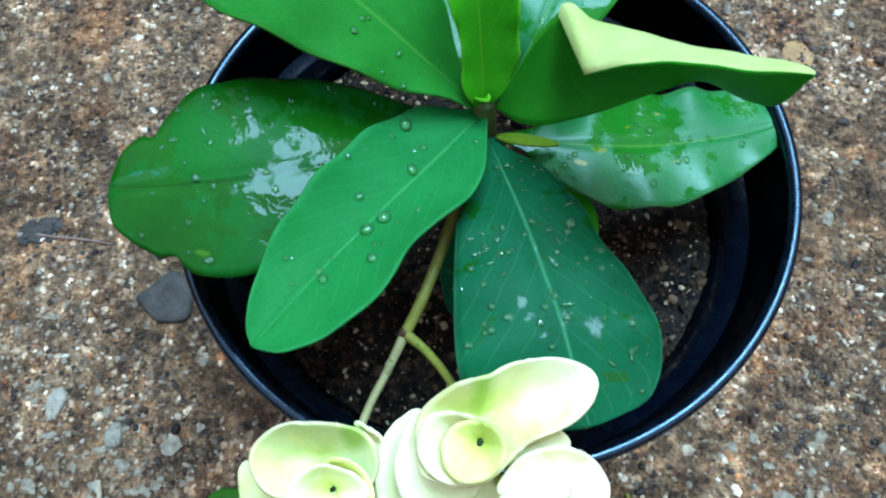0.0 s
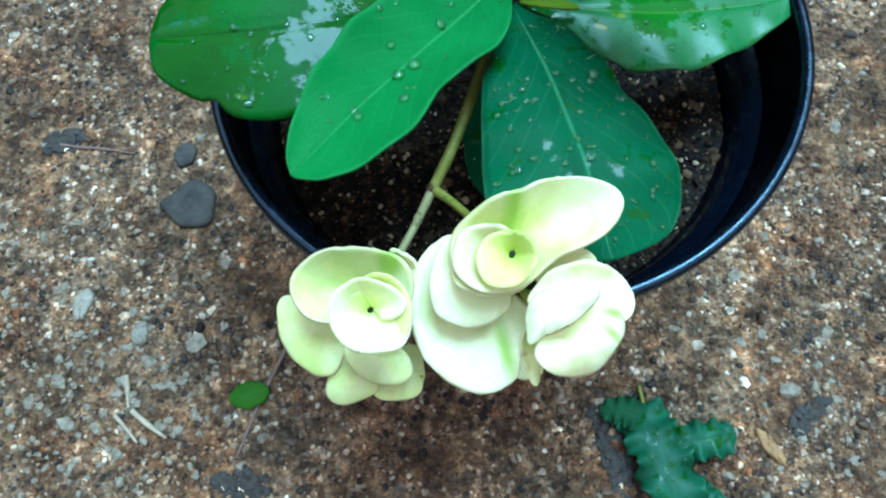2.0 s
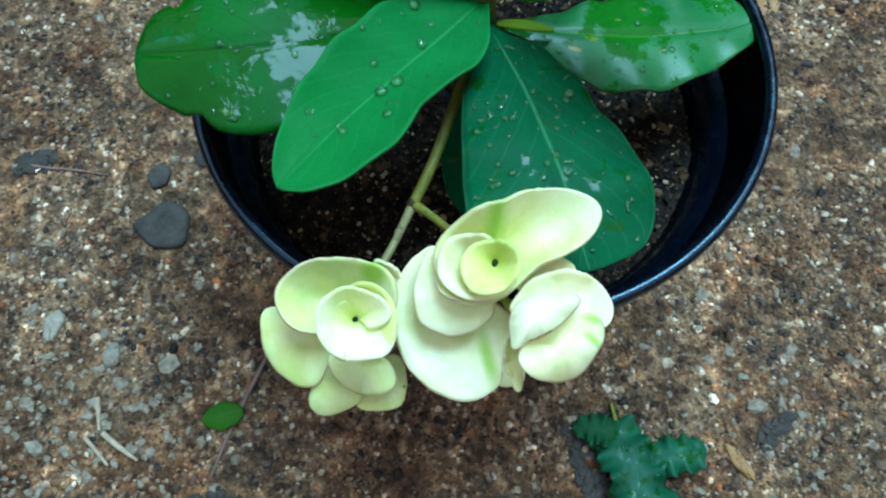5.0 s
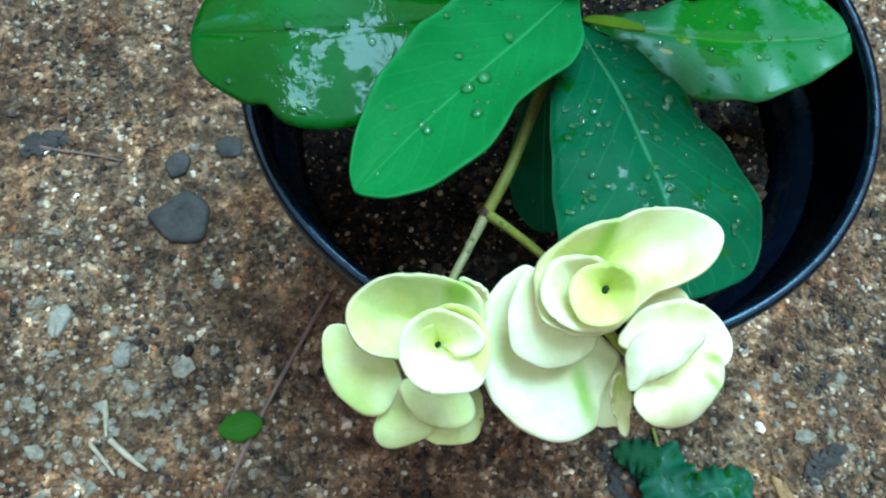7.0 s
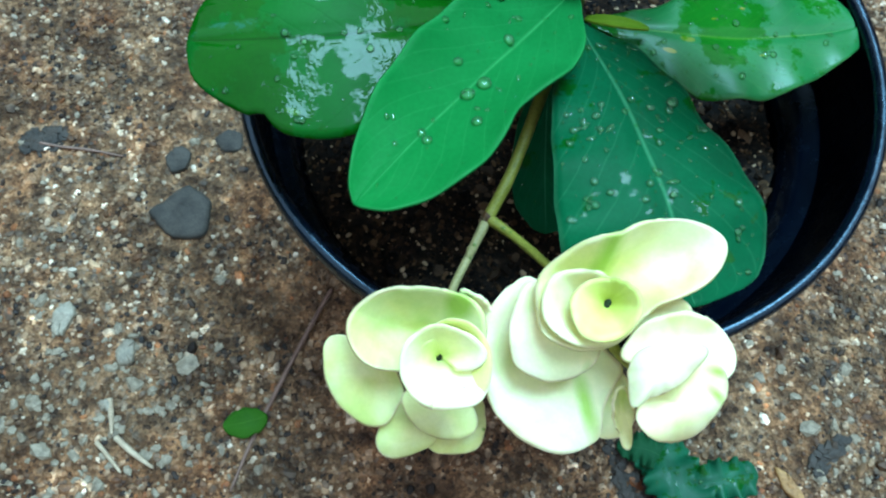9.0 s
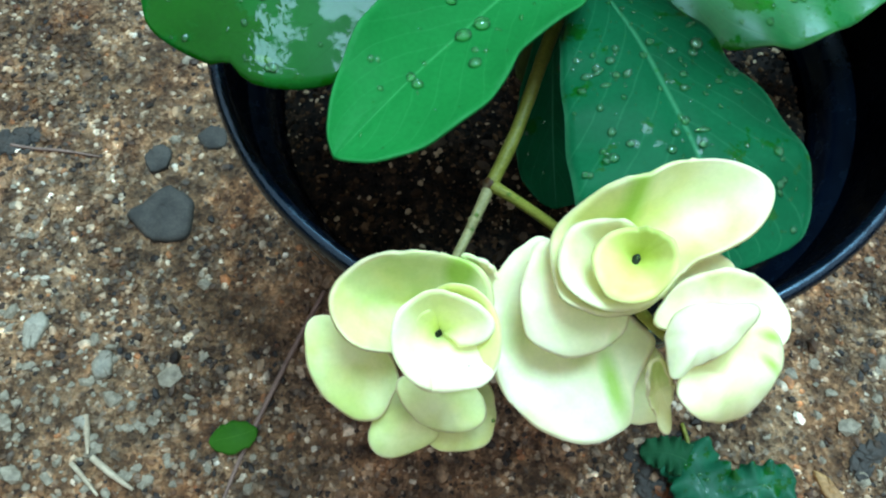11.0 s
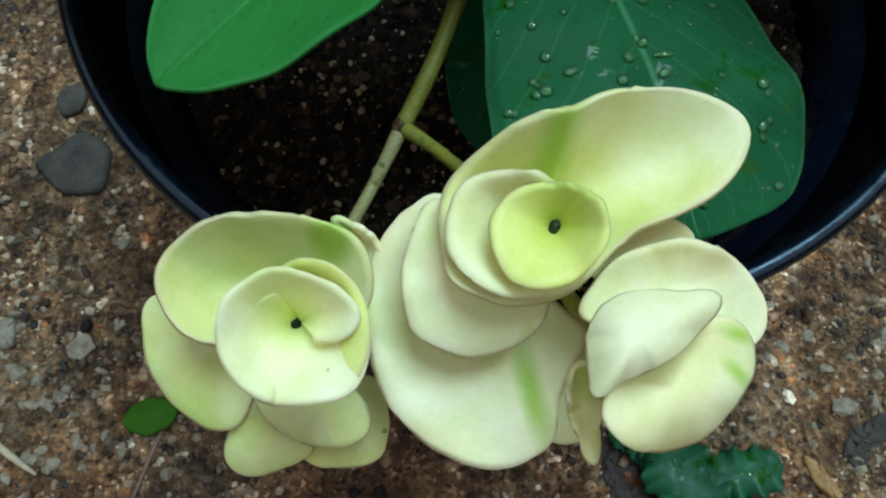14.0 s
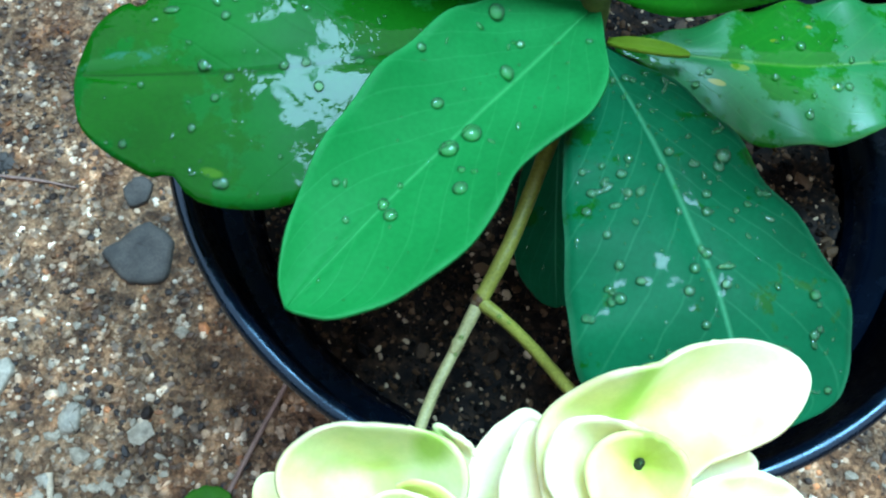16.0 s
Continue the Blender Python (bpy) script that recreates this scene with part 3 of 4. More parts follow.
unseen_wall("unseen_wall_east", 4.4, -0.65, 6.9, 2.4, 90)
unseen_wall("unseen_wall_west", -4.4, -0.65, 6.9, 2.4, 90)

rng = np.random.default_rng(7)
spots = []
for _ in range(64000):
    x, y = rng.uniform(-0.22, 0.20), rng.uniform(-0.15, 0.25)
    if math.hypot(x, y) < 0.05:
        continue
    thin = noise.noise(Vector((x * 22, y * 22, 3.0)))
    if thin < -0.1 and rng.random() < 0.7:
        continue
    r = 0.00045 + 0.0011 * rng.random() ** 2.0 + (0.0015 * rng.random() ** 1.5 if rng.random() < 0.05 else 0)
    spots.append((x, y, ground_height(x, y), r))
stuff("grit", *pebbles(spots, 0.42, 0.75, rng), GRIT, "brown, grey and white grit bedded in the concrete", "grit")


PALE_GRIT = stone_material("pale_grit", (0.13, 0.09, 0.055), (0.40, 0.305, 0.20), 500)
spots = []
for cx, cy, wide, many in ((-0.135, -0.080, 0.028, 420), (-0.165, -0.03, 0.03, 110), (0.105, -0.075, 0.024, 110), (-0.11, 0.13, 0.05, 90), (0.13, 0.05, 0.04, 60)):
    for _ in range(many):
        x, y = rng.normal(cx, wide), rng.normal(cy, wide)
        if math.hypot(x, y) > 0.062:
            spots.append((x, y, ground_height(x, y), 0.0005 + 0.0017 * rng.random() ** 2.2 + (0.0018 * rng.random() if rng.random() < 0.16 else 0)))
stuff("pale_grit", *pebbles(spots, 0.4, 0.65, rng), PALE_GRIT, "loose whitish grains gathered in the grit", "grit")


# ---- the pot ----
RIM_HIGH = 0.1157
LEAN_X, LEAN_Y = 0.0342, -0.0640


def pot_warp(p):
    """The soft plastic mouth stands a little out of level; the foot is flat."""
    return p + Vector((0, 0, (LEAN_X * p.x + LEAN_Y * p.y) * max(p.z, 0) / RIM_HIGH))


pot = tagged(new("flower_pot"), "round black plastic nursery pot standing on concrete", "flower pot")
outside = [(0.0, 0.0015), (0.040, 0.0015), (0.0485, 0.0), (0.0505, 0.0012), (0.0515, 0.006), (0.0655, 0.088), (0.0668, 0.092), (0.0705, 0.0935), (0.0725, 0.096),
           (0.0742, 0.1095), (0.0750, 0.1118), (0.0751, 0.1140), (0.0746, 0.1153), (0.0735, 0.1158), (0.0724, 0.1154), (0.0719, 0.1140)]
inside = [(0.0719, 0.1140), (0.0716, 0.1120), (0.0706, 0.0990), (0.0698, 0.0905), (0.0685, 0.0880), (0.0655, 0.0860), (0.0640, 0.0830), (0.0600, 0.060), (0.0, 0.060)]
smooth(part("pot_body", lathe(outside, 160, pot_warp), PLASTIC, pot))
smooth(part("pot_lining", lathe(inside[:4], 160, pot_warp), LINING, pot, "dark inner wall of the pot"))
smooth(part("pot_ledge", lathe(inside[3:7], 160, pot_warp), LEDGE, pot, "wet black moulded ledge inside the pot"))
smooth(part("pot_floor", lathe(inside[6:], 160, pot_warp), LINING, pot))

# ---- the soil ----
SOIL_HIGH = 0.0805


def soil_height(x, y):
    v = Vector((x, y, 5.0))
    return SOIL_HIGH + 0.0028 * noise.noise(v * 45) + 0.0018 * noise.noise(v * 120) + 0.0012 * noise.noise(v * 300)


soil_rows = []
bm = bmesh.new()
middle = bm.verts.new((0, 0, soil_height(0, 0)))
for i in range(1, 46):
    r = 0.0652 * i / 45
    soil_rows.append([bm.verts.new(pot_warp(Vector((r * math.cos(a), r * math.sin(a), soil_height(r * math.cos(a), r * math.sin(a)))))) for a in np.linspace(0, 2 * math.pi, 150, endpoint=False)])
for j in range(150):
    bm.faces.new((middle, soil_rows[0][j], soil_rows[0][(j + 1) % 150])).smooth = True
for a, b in zip(soil_rows, soil_rows[1:]):
    for j in range(150):
        bm.faces.new((a[j], b[j], b[(j + 1) % 150], a[(j + 1) % 150])).smooth = True
tagged(part("soil", bm, SOIL), "dark damp potting soil filling the pot", "soil", kind="stuff")
spots = []
while len(spots) < 16000:
    x, y = rng.uniform(-0.066, 0.066), rng.uniform(-0.066, 0.066)
    if math.hypot(x, y) > 0.0645:
        continue
    p = pot_warp(Vector((x, y, soil_height(x, y))))
    spots.append((x, y, p.z, 0.0002 + 0.0008 * rng.random() ** 3 + (0.0015 * rng.random() if rng.random() < 0.015 else 0)))
stuff("soil_crumbs", *pebbles(spots, 0.3, 0.85, rng), CRUMBS, "brown crumbs, bark bits and pale grains on the soil", "soil")

BARK_BITS = stone_material("bark_bits", (0.025, 0.014, 0.007), (0.11, 0.062, 0.03), 260, 0.85)
spots = []
while len(spots) < 130:
    x, y = rng.uniform(-0.062, 0.05), rng.uniform(-0.06, 0.05)
    if math.hypot(x, y) < 0.061:
        spots.append((x, y, pot_warp(Vector((x, y, soil_height(x, y)))).z + 0.0003, 0.0007 + 0.0013 * rng.random() ** 1.8))
SOIL_GRAIN = stone_material("soil_grain", (0.24, 0.14, 0.07), (0.62, 0.45, 0.27), 900, 0.35)
pale_spots = [(x, y, z, 0.0003 + r * 0.3) for x, y, z, r in spots[::2]]
stuff("pale_soil_grains", *pebbles(pale_spots[:48], 0.25, 0.6, rng), SOIL_GRAIN, "pale tan grains and shell bits on the soil", "grain")
spots = [q for q in spots if q not in spots[:96:2]]
stuff("bark_bits", *pebbles(spots, 0.3, 0.5, rng), BARK_BITS, "brown bits of bark lying on the soil", "bark")

# ---- the plant ----
plant = tagged(new("potted_plant"), "leafy green succulent with pale green bract flowers growing in the pot", "plant")
plant.location = (0, 0, 0)
LEAVES = [
    ((-2.4, 4.3, 134), (-39.8, 22.7, 162), (-76.3, 42, 163), [1.5, 4.5, 10.5, 14.8, 17.4, 17.6, 14.4, 11.9, 9.8, 7.6, 5.0, 0], [1.5, 4.0, 9.0, 13.4, 16.4, 19.2, 18.5, 15.2, 11.6, 8.2, 5.0, 0], 0.12, 0.0012, BROAD, "large broad green leaf with a pale midrib"),
    ((-5.3, 4.6, 126), (-39.9, -14.8, 141.5), (-78, -18.6, 140), [1.5, 3.5, 9.0, 15.5, 19.2, 21.2, 21.9, 20.6, 14.6, 10.6, 6.8, 0], [1.3, 1.6, 2.4, 5.1, 10.4, 16.3, 19.9, 18.8, 14.2, 10.6, 6.8, 0], -0.06, 0.0003, GLOSS, "wet glossy dark green leaf with a blunt tip"),
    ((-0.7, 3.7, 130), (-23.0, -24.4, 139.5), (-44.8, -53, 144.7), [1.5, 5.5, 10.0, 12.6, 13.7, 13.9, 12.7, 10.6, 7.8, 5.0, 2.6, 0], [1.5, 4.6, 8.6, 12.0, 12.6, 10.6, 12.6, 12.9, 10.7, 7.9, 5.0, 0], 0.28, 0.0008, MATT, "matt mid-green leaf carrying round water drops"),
    ((0.8, 1.1, 124), (11, -33.6, 134), (19.3, -65.9, 130), [1.5, 2.6, 7.2, 12.4, 15.9, 18.9, 21.3, 22.4, 20.8, 16.4, 11.0, 0], [1.5, 3.6, 7.8, 11.0, 12.9, 14.5, 17.8, 18.9, 18.0, 15.0, 10.5, 0], -0.1, 0.0008, DEEP, "deep bluish green leaf speckled with water"),
    ((4.9, 1.8, 123), (39.2, 1.7, 119), (73.4, 9.5, 115), [1.4, 2.6, 6.5, 12.2, 15.1, 15.6, 14.1, 11.0, 8.3, 6.0, 3.8, 0], [1.4, 2.6, 4.7, 7.5, 11.1, 13.7, 14.7, 14.6, 13.2, 10.4, 7.0, 0], -0.1, 0.0012, SPOTTED, "wet blotched green leaf with yellow marks"),
    ((-0.1, 4.7, 134), (-1.9, 14.4, 156), (-3.1, 23.2, 172), [2.0, 4.2, 6.4, 7.6, 7.6, 8.0, 7.7, 6.4, 4.8, 3.2, 1.8, 0], [2.2, 3.9, 4.8, 4.2, 4.4, 5.7, 6.8, 6.6, 5.6, 3.8, 2.4, 0], 0.35, 0.0006, YOUNG, "upright young yellow-green leaf"),
    ((4.4, 7.7, 132), (14.7, 22.8, 146), (29, 60.5, 133), [1.4, 2.0, 3.6, 6.2, 9.4, 11.0, 13.7, 14.9, 14.0, 11.0, 7.0, 0], [1.4, 1.6, 2.0, 3.8, 7.1, 12.7, 15.3, 15.8, 14.7, 12.3, 8.4, 0], -0.05, 0.001, LIGHT, "rounded light green leaf with wet spots"),
    ((-2.8, 9, 128), (-12.5, 33.4, 135), (-22.6, 64.3, 133), [1.2, 1.4, 2.0, 3.2, 4.8, 7.1, 9.2, 9.3, 7.4, 5.7, 3.7, 0], [1.2, 1.8, 2.8, 4.3, 5.6, 7.6, 9.7, 11.1, 10.6, 8.6, 6.0, 0], 0.0, 0.001, LIGHT, "small wet shining green leaf"),
    ((-3.1, 2.3, 118), (-2.5, -16.5, 103), (-0.9, -36.8, 90), [1.2, 1.6, 2.4, 3.8, 5.5, 7.3, 8.3, 8.1, 7.0, 4.8, 2.8, 0], [1.2, 2.2, 4.6, 7.0, 9.2, 10.7, 11.6, 11.4, 10.3, 8.3, 5.7, 0], -0.05, 0.001, DEEP, "shaded dark leaf hanging over the soil"),
    ((12.3, -3.2, 115), (20.4, -9.0, 112), (27, -18, 107), [0.8, 1.4, 2.4, 3.5, 4.4, 4.8, 4.6, 4.0, 3.2, 2.2, 1.3, 0], [0.8, 1.4, 2.4, 3.5, 4.4, 4.8, 4.6, 4.0, 3.2, 2.2, 1.3, 0], -0.1, 0.0005, YOUNG, "small yellowing leaf tucked below"),
    ((3, 1, 125), (10, -1.2, 127), (17, -1.0, 125), [0.6, 0.8, 1.1, 1.3, 1.4, 1.4, 1.3, 1.1, 0.9, 0.6, 0.4, 0], [0.6, 0.8, 1.1, 1.3, 1.4, 1.4, 1.3, 1.1, 0.9, 0.6, 0.4, 0], 0.3, 0.0002, SPROUT, "tiny yellow-green sprouting leaf"),
    ((-1, 6, 132), (-0.5, 3.5, 137), (0.5, 1.5, 140), [0.6, 0.9, 1.2, 1.5, 1.6, 1.6, 1.4, 1.2, 0.9, 0.6, 0.4, 0], [0.6, 0.9, 1.2, 1.5, 1.6, 1.6, 1.4, 1.2, 0.9, 0.6, 0.4, 0], 0.5, 0.0002, YOUNG, "tiny yellow-green sprouting leaf"),
]
blades = []
for n_leaf, (foot, middle_p, tip, right, left, cup, wave, mat, label) in enumerate(LEAVES):
    blade = Blade(foot, middle_p, tip, right, left, cup, 9.0 if mat is GLOSS else 0.0, wave=wave, seed=n_leaf, nicks=((0.885, 1, 2.6, 0.02), (0.815, -1, 2.2, 0.02)) if mat is GLOSS else ())
    blades.append(blade)
    small = max(right) < 6
    part("leaf", blade.mesh(24 if small else 48, 5 if small else 10), [mat, UNDER_DEEP], plant, label)


def folded_leaf():
    """A leaf whose far half is turned over along a crease, so that its pale underside shows."""
    crease_s = [0, 0.2, 0.34, 0.46, 0.58, 0.7, 0.82, 1.0]
    crease = [(2.5, 4.5, 133), (13.2, 8.2, 161), (20.4, 8.2, 157), (27.7, 8.2, 154), (33.6, 4.6, 156), (37.0, -1.5, 162), (40.4, -10, 172.5), (45.6, -23.2, 188)]
    near_s = [0, 0.2, 0.4, 0.58, 0.72, 0.82, 0.91, 1.0]
    near = [(2.5, 4.0, 132.6), (9, -5, 141), (20, -4.2, 143), (32.5, -1.2, 146), (43.3, 0.8, 148.5), (50.3, -5, 151), (51, -13.5, 163), (45.6, -23.4, 187.6)]
    free_s = [0.2, 0.32, 0.45, 0.62, 0.82, 1.0]
    free = [(15.9, -9.9, 167.4), (18.7, -12.2, 172.4), (22.6, -14.6, 178), (29.8, -18.3, 183), (38.4, -22.2, 187), (45.6, -23.6, 188.3)]
    rows, marks = [], []
    for i in range(57):
        s = i / 56
        k, nr, fr = (Vector(curve_through(np.array(a), b, max(s, a[0]))) * 0.001 for a, b in ((crease_s, crease), (near_s, near), (free_s, free)))
        if s < 0.2:
            fr = k.copy()
        row, mark = [], []
        for j in range(13):
            v = j / 12
            p = nr.lerp(k, v)
            p.z -= 0.0022 * math.sin(v * math.pi) * math.sin(s * math.pi)
            row.append(p)
            mark.append((s, 0.5 * v + 0.02))
        wide = (fr - k).length
        back = (k - fr).normalized() if wide > 1e-5 else Vector((0, 0, 0))
        for j in range(1, 5):
            a = j / 5 * math.pi
            r = min(0.0006, wide * 0.2)
            row.append(k + back * (r * math.sin(a)) + Vector((0, 0, r * (1 - math.cos(a)))))
            mark.append((s, 0.52 + 0.02 * j))
        for j in range(0, 11):
            v = j / 10
            p = (k + Vector((0, 0, min(0.0012, wide * 0.4)))).lerp(fr, v)
            p.z += 0.0012 * math.sin(v * math.pi) * min(wide / 0.01, 1) + 0.0006 * noise.noise(p * 150) * min(wide / 0.01, 1)
            row.append(p)
            mark.append((s, 0.6 + 0.38 * v))
        rows.append(row)
        marks.append(mark)
    return sheet(rows, marks, 0.0006)


part("leaf", folded_leaf(), [FOLDED, UNDER], plant, "folded leaf showing its pale yellow-green underside")

# stem and flower stalks
smooth(part("stem", tube([(-1, 5, 74), (-1.5, 5.5, 95), (-0.5, 5, 118), (-0.2, 5.2, 134)], [5.5, 5.0, 4.2, 2.2], 16), GREEN_WOOD, plant, "short thick olive green stem"))
stalk = smooth(part("flower_stalk", tube([(-0.5, 3, 122), (-3.5, -8, 122), (-7.1, -17.3, 121), (-13.1, -33.1, 118), (-18.1, -42.9, 114.7)], [1.5, 1.45, 1.4, 1.3, 1.35]), STEM, plant, "olive green forked flower stalk"))
smooth(part("stalk_branch", tube([(-18.1, -42.7, 114.5), (-22.3, -51.4, 113), (-25.4, -58.1, 114), (-28.5, -68, 117.5), (-29.5, -77, 122)], [1.2, 0.95, 0.9, 1.0, 1.4]), PALE_STEM, stalk, "pale branch of the flower stalk"))
smooth(part("stalk_branch", tube([(-18.1, -42.7, 114.6), (-13.1, -47.6, 117), (-8.3, -54.9, 123), (-4, -64, 132), (-3.5, -71, 140)], [1.25, 1.0, 0.95, 1.0, 1.5]), STEM, stalk))
smooth(part("stalk_branch", tube([(-3.2, -69, 138), (0.4, -76.2, 140), (3.5, -81, 143), (5, -83, 146)], [0.9, 0.9, 0.9, 1.2]), STEM, stalk))
bm = bmesh.new()
bmesh.ops.create_icosphere(bm, subdivisions=2, radius=0.0015, matrix=Matrix.Translation(mm((-18.2, -42.8, 114.6))))
smooth(part("stalk_node", bm, BARK, stalk, "brown joint where the stalk forks"))

RUST_RING = stone_material("rust_ring", (0.05, 0.018, 0.006), (0.17, 0.075, 0.02), 500, 0.4)
smooth(part("leaf_scar", tube([(-17.7, -41.9, 115.0), (-18.1, -42.7, 114.7), (-18.4, -43.3, 114.4)], [1.3, 1.52, 1.3], 16, 8), RUST_RING, stalk, "rusty ring at the fork of the stalk"))
smooth(part("bud_scale", tube([(-20.9, -48.3, 113.4), (-21.5, -49.6, 113.5), (-22.4, -51.4, 113.6)], [0.55, 1.15, 0.5], 12, 10), PALE_STEM, stalk, "small pale scale on the stalk"))


def around(values, s, closed):
    """A smooth value at s (0 to 1) along a short list, round a full turn or along a fan."""
    n = len(values)
    u = s * n if closed else s * (n - 1)
    i = math.floor(u) if closed else min(math.floor(u), n - 2)
    f = u - i
    a, b, c, d = (values[(i + k) % n] if closed else values[min(max(i + k, 0), n - 1)] for k in (-1, 0, 1, 2))
    return 0.5 * (2 * b + (c - a) * f + (2 * a - 5 * b + 4 * c - d) * f * f + (3 * b - a - 3 * c + d) * f**3)


def bract(heart, radii, heights, foot, start=0.0, sweep=360.0, power=1.5, lip=0.0, seed=0, thick=0.0006, frill=0.0007):
    """A fleshy bract: radii and rim heights (mm) at even angles round its heart, a bowl or funnel by power, its rim rolled out by lip."""
    c, away = mm(heart), mm(foot)
    closed = sweep >= 359
    lips = lip if isinstance(lip, list) else [lip] * 3
    reach = max(radii) * 0.001 + (away - c).to_2d().length

    def spot(q, s):
        a = radians(start + sweep * s)
        ring = Vector((math.cos(a), math.sin(a), 0))
        r = around(radii, s, closed) * 0.001
        r *= 1 + 0.02 * noise.noise(ring * 2.6 + Vector((0, 0, seed * 3.3))) + 0.007 * noise.noise(ring * 9 + Vector((0, 0, seed)))
        x, y = r * q * ring.x, r * q * ring.y
        rise = around(heights, s, closed) * 0.001 - c.z
        z = rise * q**power
        if q > 0.85:
            z -= around(lips, s, closed) * 0.001 * ((q - 0.85) / 0.15) ** 2
        z += frill * q * q * noise.noise(ring * 2.2 + Vector((0, 0, seed * 1.7)))
        z += 0.0005 * q * noise.noise(Vector((x * 190, y * 190, seed * 2.3)))
        p = c + Vector((x, y, z))
        return p, (min(((p - away).to_2d()).length / reach, 1.0), q)

    rows = []
    if closed:
        n = 34
        for i in range(n + 1):
            row = []
            for j in range(n + 1):
                x, y = 2 * i / n - 1, 2 * j / n - 1
                x, y = x * math.sqrt(1 - y * y / 2), y * math.sqrt(1 - x * x / 2)
                row.append(spot(min(math.hypot(x, y), 1.0), (math.atan2(y, x) / 6.2831853) % 1.0))
            rows.append(row)
    else:
        for i in range(61):
            rows.append([spot(0.06 + 0.94 * j / 20, i / 60) for j in range(20, -1, -1)])
    return sheet([[p for p, m in row] for row in rows], [[m for p, m in row] for row in rows], thick)


def flower(label, heart, parts, eye=1.0, lift=0.5):
    """The cupped heart is the flower; each further bract is a part of it."""
    base = None
    for k, (name, mat, centre, radii, heights, more) in enumerate(parts):
        ob = part(name, bract(centre, radii, heights, heart, seed=k + len(label), **more), [mat, mat], base or plant, label if base is None else "")
        base = base or ob
    # Dark green clump; the cup hollow's shade is put into its colour.
    bm = bmesh.new()
    for dx, dy, r in ((0, 0, 1.0), (0.3, 0.9, 0.8), (-0.5, 0.5, 0.8), (-0.3, -0.5, 0.7), (0.5, 0.1, 0.5)):
        bmesh.ops.create_icosphere(bm, subdivisions=2, radius=r * eye * 0.00078, matrix=Matrix.Translation(mm((heart[0] + dx * eye, heart[1] + dy * eye, heart[2] + lift))))
    smooth(part("flower_eye", bm, EYE_SHADE, base, "dark green flower eye, standing in for its shaded hollow"))
    return base


flower("pale green rosette flower with layered rounded bracts", (-30.2, -77.0, 134.0), [
    ("flower", TINTED, (-29.5, -77.4, 135.0), [7.3, 5.1, 3.6, 3.0, 2.8, 2.7, 2.5, 2.3, 2.4, 3.0, 3.9, 5.2, 6.7, 8.4, 9.6, 9.8, 10.2, 10.7, 9.8, 8.7], [144.5, 144, 142.5, 144.5, 144.5, 143, 142.5, 143], dict(power=0.62, lip=0.8)),
    ("bract", TINTED, (-29.5, -77.1, 134.5), [4.3, 6.8, 7.6, 5.7, 4.1, 3.2, 2.8, 2.8, 2.9, 3.2, 3.7, 4.5, 6.1, 7.5, 8.6, 9.6, 10.0], [141.5, 143.8, 145.5, 146.2, 146.6, 146.9, 147.1, 147.4, 147.6, 147.8, 148.0, 148.0, 147.4, 146.2, 144.6, 142.8, 142.0], dict(start=-412, sweep=314, power=0.62, lip=0.8)),
    ("bract", HEART, (-29.7, -76.7, 133), [11.1, 10.4, 9.1, 7.7, 6.3, 5.1, 4.2, 3.6, 3.1], [141.0, 143.8, 145.5, 146.2, 146.8, 147.0, 146.8, 146.4, 146.0], dict(start=-61, sweep=162, power=0.6, lip=0.8)),
    ("bract", GREENISH, (-33.7, -71.1, 128.5), [12.2, 9.5, 6.7, 5.3, 4.9, 5.4, 6.9, 9.2, 11.8, 12.0, 10.8, 8.7, 8.4, 9.2, 10.8, 12.7], [139, 142, 142.5, 140, 136.5, 133.5, 130, 133], dict(power=1.7, lip=[0.5, 1.6, 1.6, 0.6, 0.3, 0, 0, 0])),
    ("bract", CREAM, (-22.9, -68.7, 136), [2.1, 1.6, 1.3, 1.3, 1.5, 2.0, 4.0, 1.9, 1.1, 0.9, 0.9, 1.2, 2.1, 4.8, 4.0, 3.1], [139, 140.5, 140.5, 139, 135, 134, 135, 137], dict(power=1.2, lip=1.0)),
    ("bract", GREENISH, (-41.6, -79.6, 123), [5.6, 5.0, 4.8, 5.0, 5.9, 8.2, 11.2, 9.5, 8.1, 7.2, 6.8, 6.9, 7.8, 8.2, 7.0, 6.7], [126, 127, 127, 125, 122, 120.5, 121, 123.5], dict(power=1.8, lip=0.3)),
    ("bract", GREENISH, (-34.7, -87.7, 121), [5.4, 4.7, 4.3, 4.2, 4.3, 4.5, 4.4, 4.5, 5.0, 6.0, 6.2, 5.5, 4.7, 4.5, 4.9, 5.9], [121, 124, 124.5, 123, 120, 118, 117.5, 119], dict(power=2.0, lip=0.2)),
    ("bract", GREENISH, (-28.7, -85.4, 126.5), [6.4, 5.1, 3.7, 3.2, 3.2, 3.9, 5.6, 7.4, 6.4, 5.2, 4.4, 4.1, 4.3, 4.9, 6.1, 7.1], [127, 129, 129.5, 128, 127, 124.5, 124, 125], dict(power=2.0, lip=0.3)),
    ("bract", GREENISH, (-24.5, -86.6, 119.5), [4.8, 5.0, 5.6, 5.9, 4.9, 4.2, 4.0, 4.3, 5.3, 7.5, 7.0, 5.7, 5.3, 5.4, 5.4, 4.9], [120, 122, 122, 121, 119, 117.5, 117, 118], dict(power=2.0, lip=0.2)),
], eye=2.1, lift=2.6)
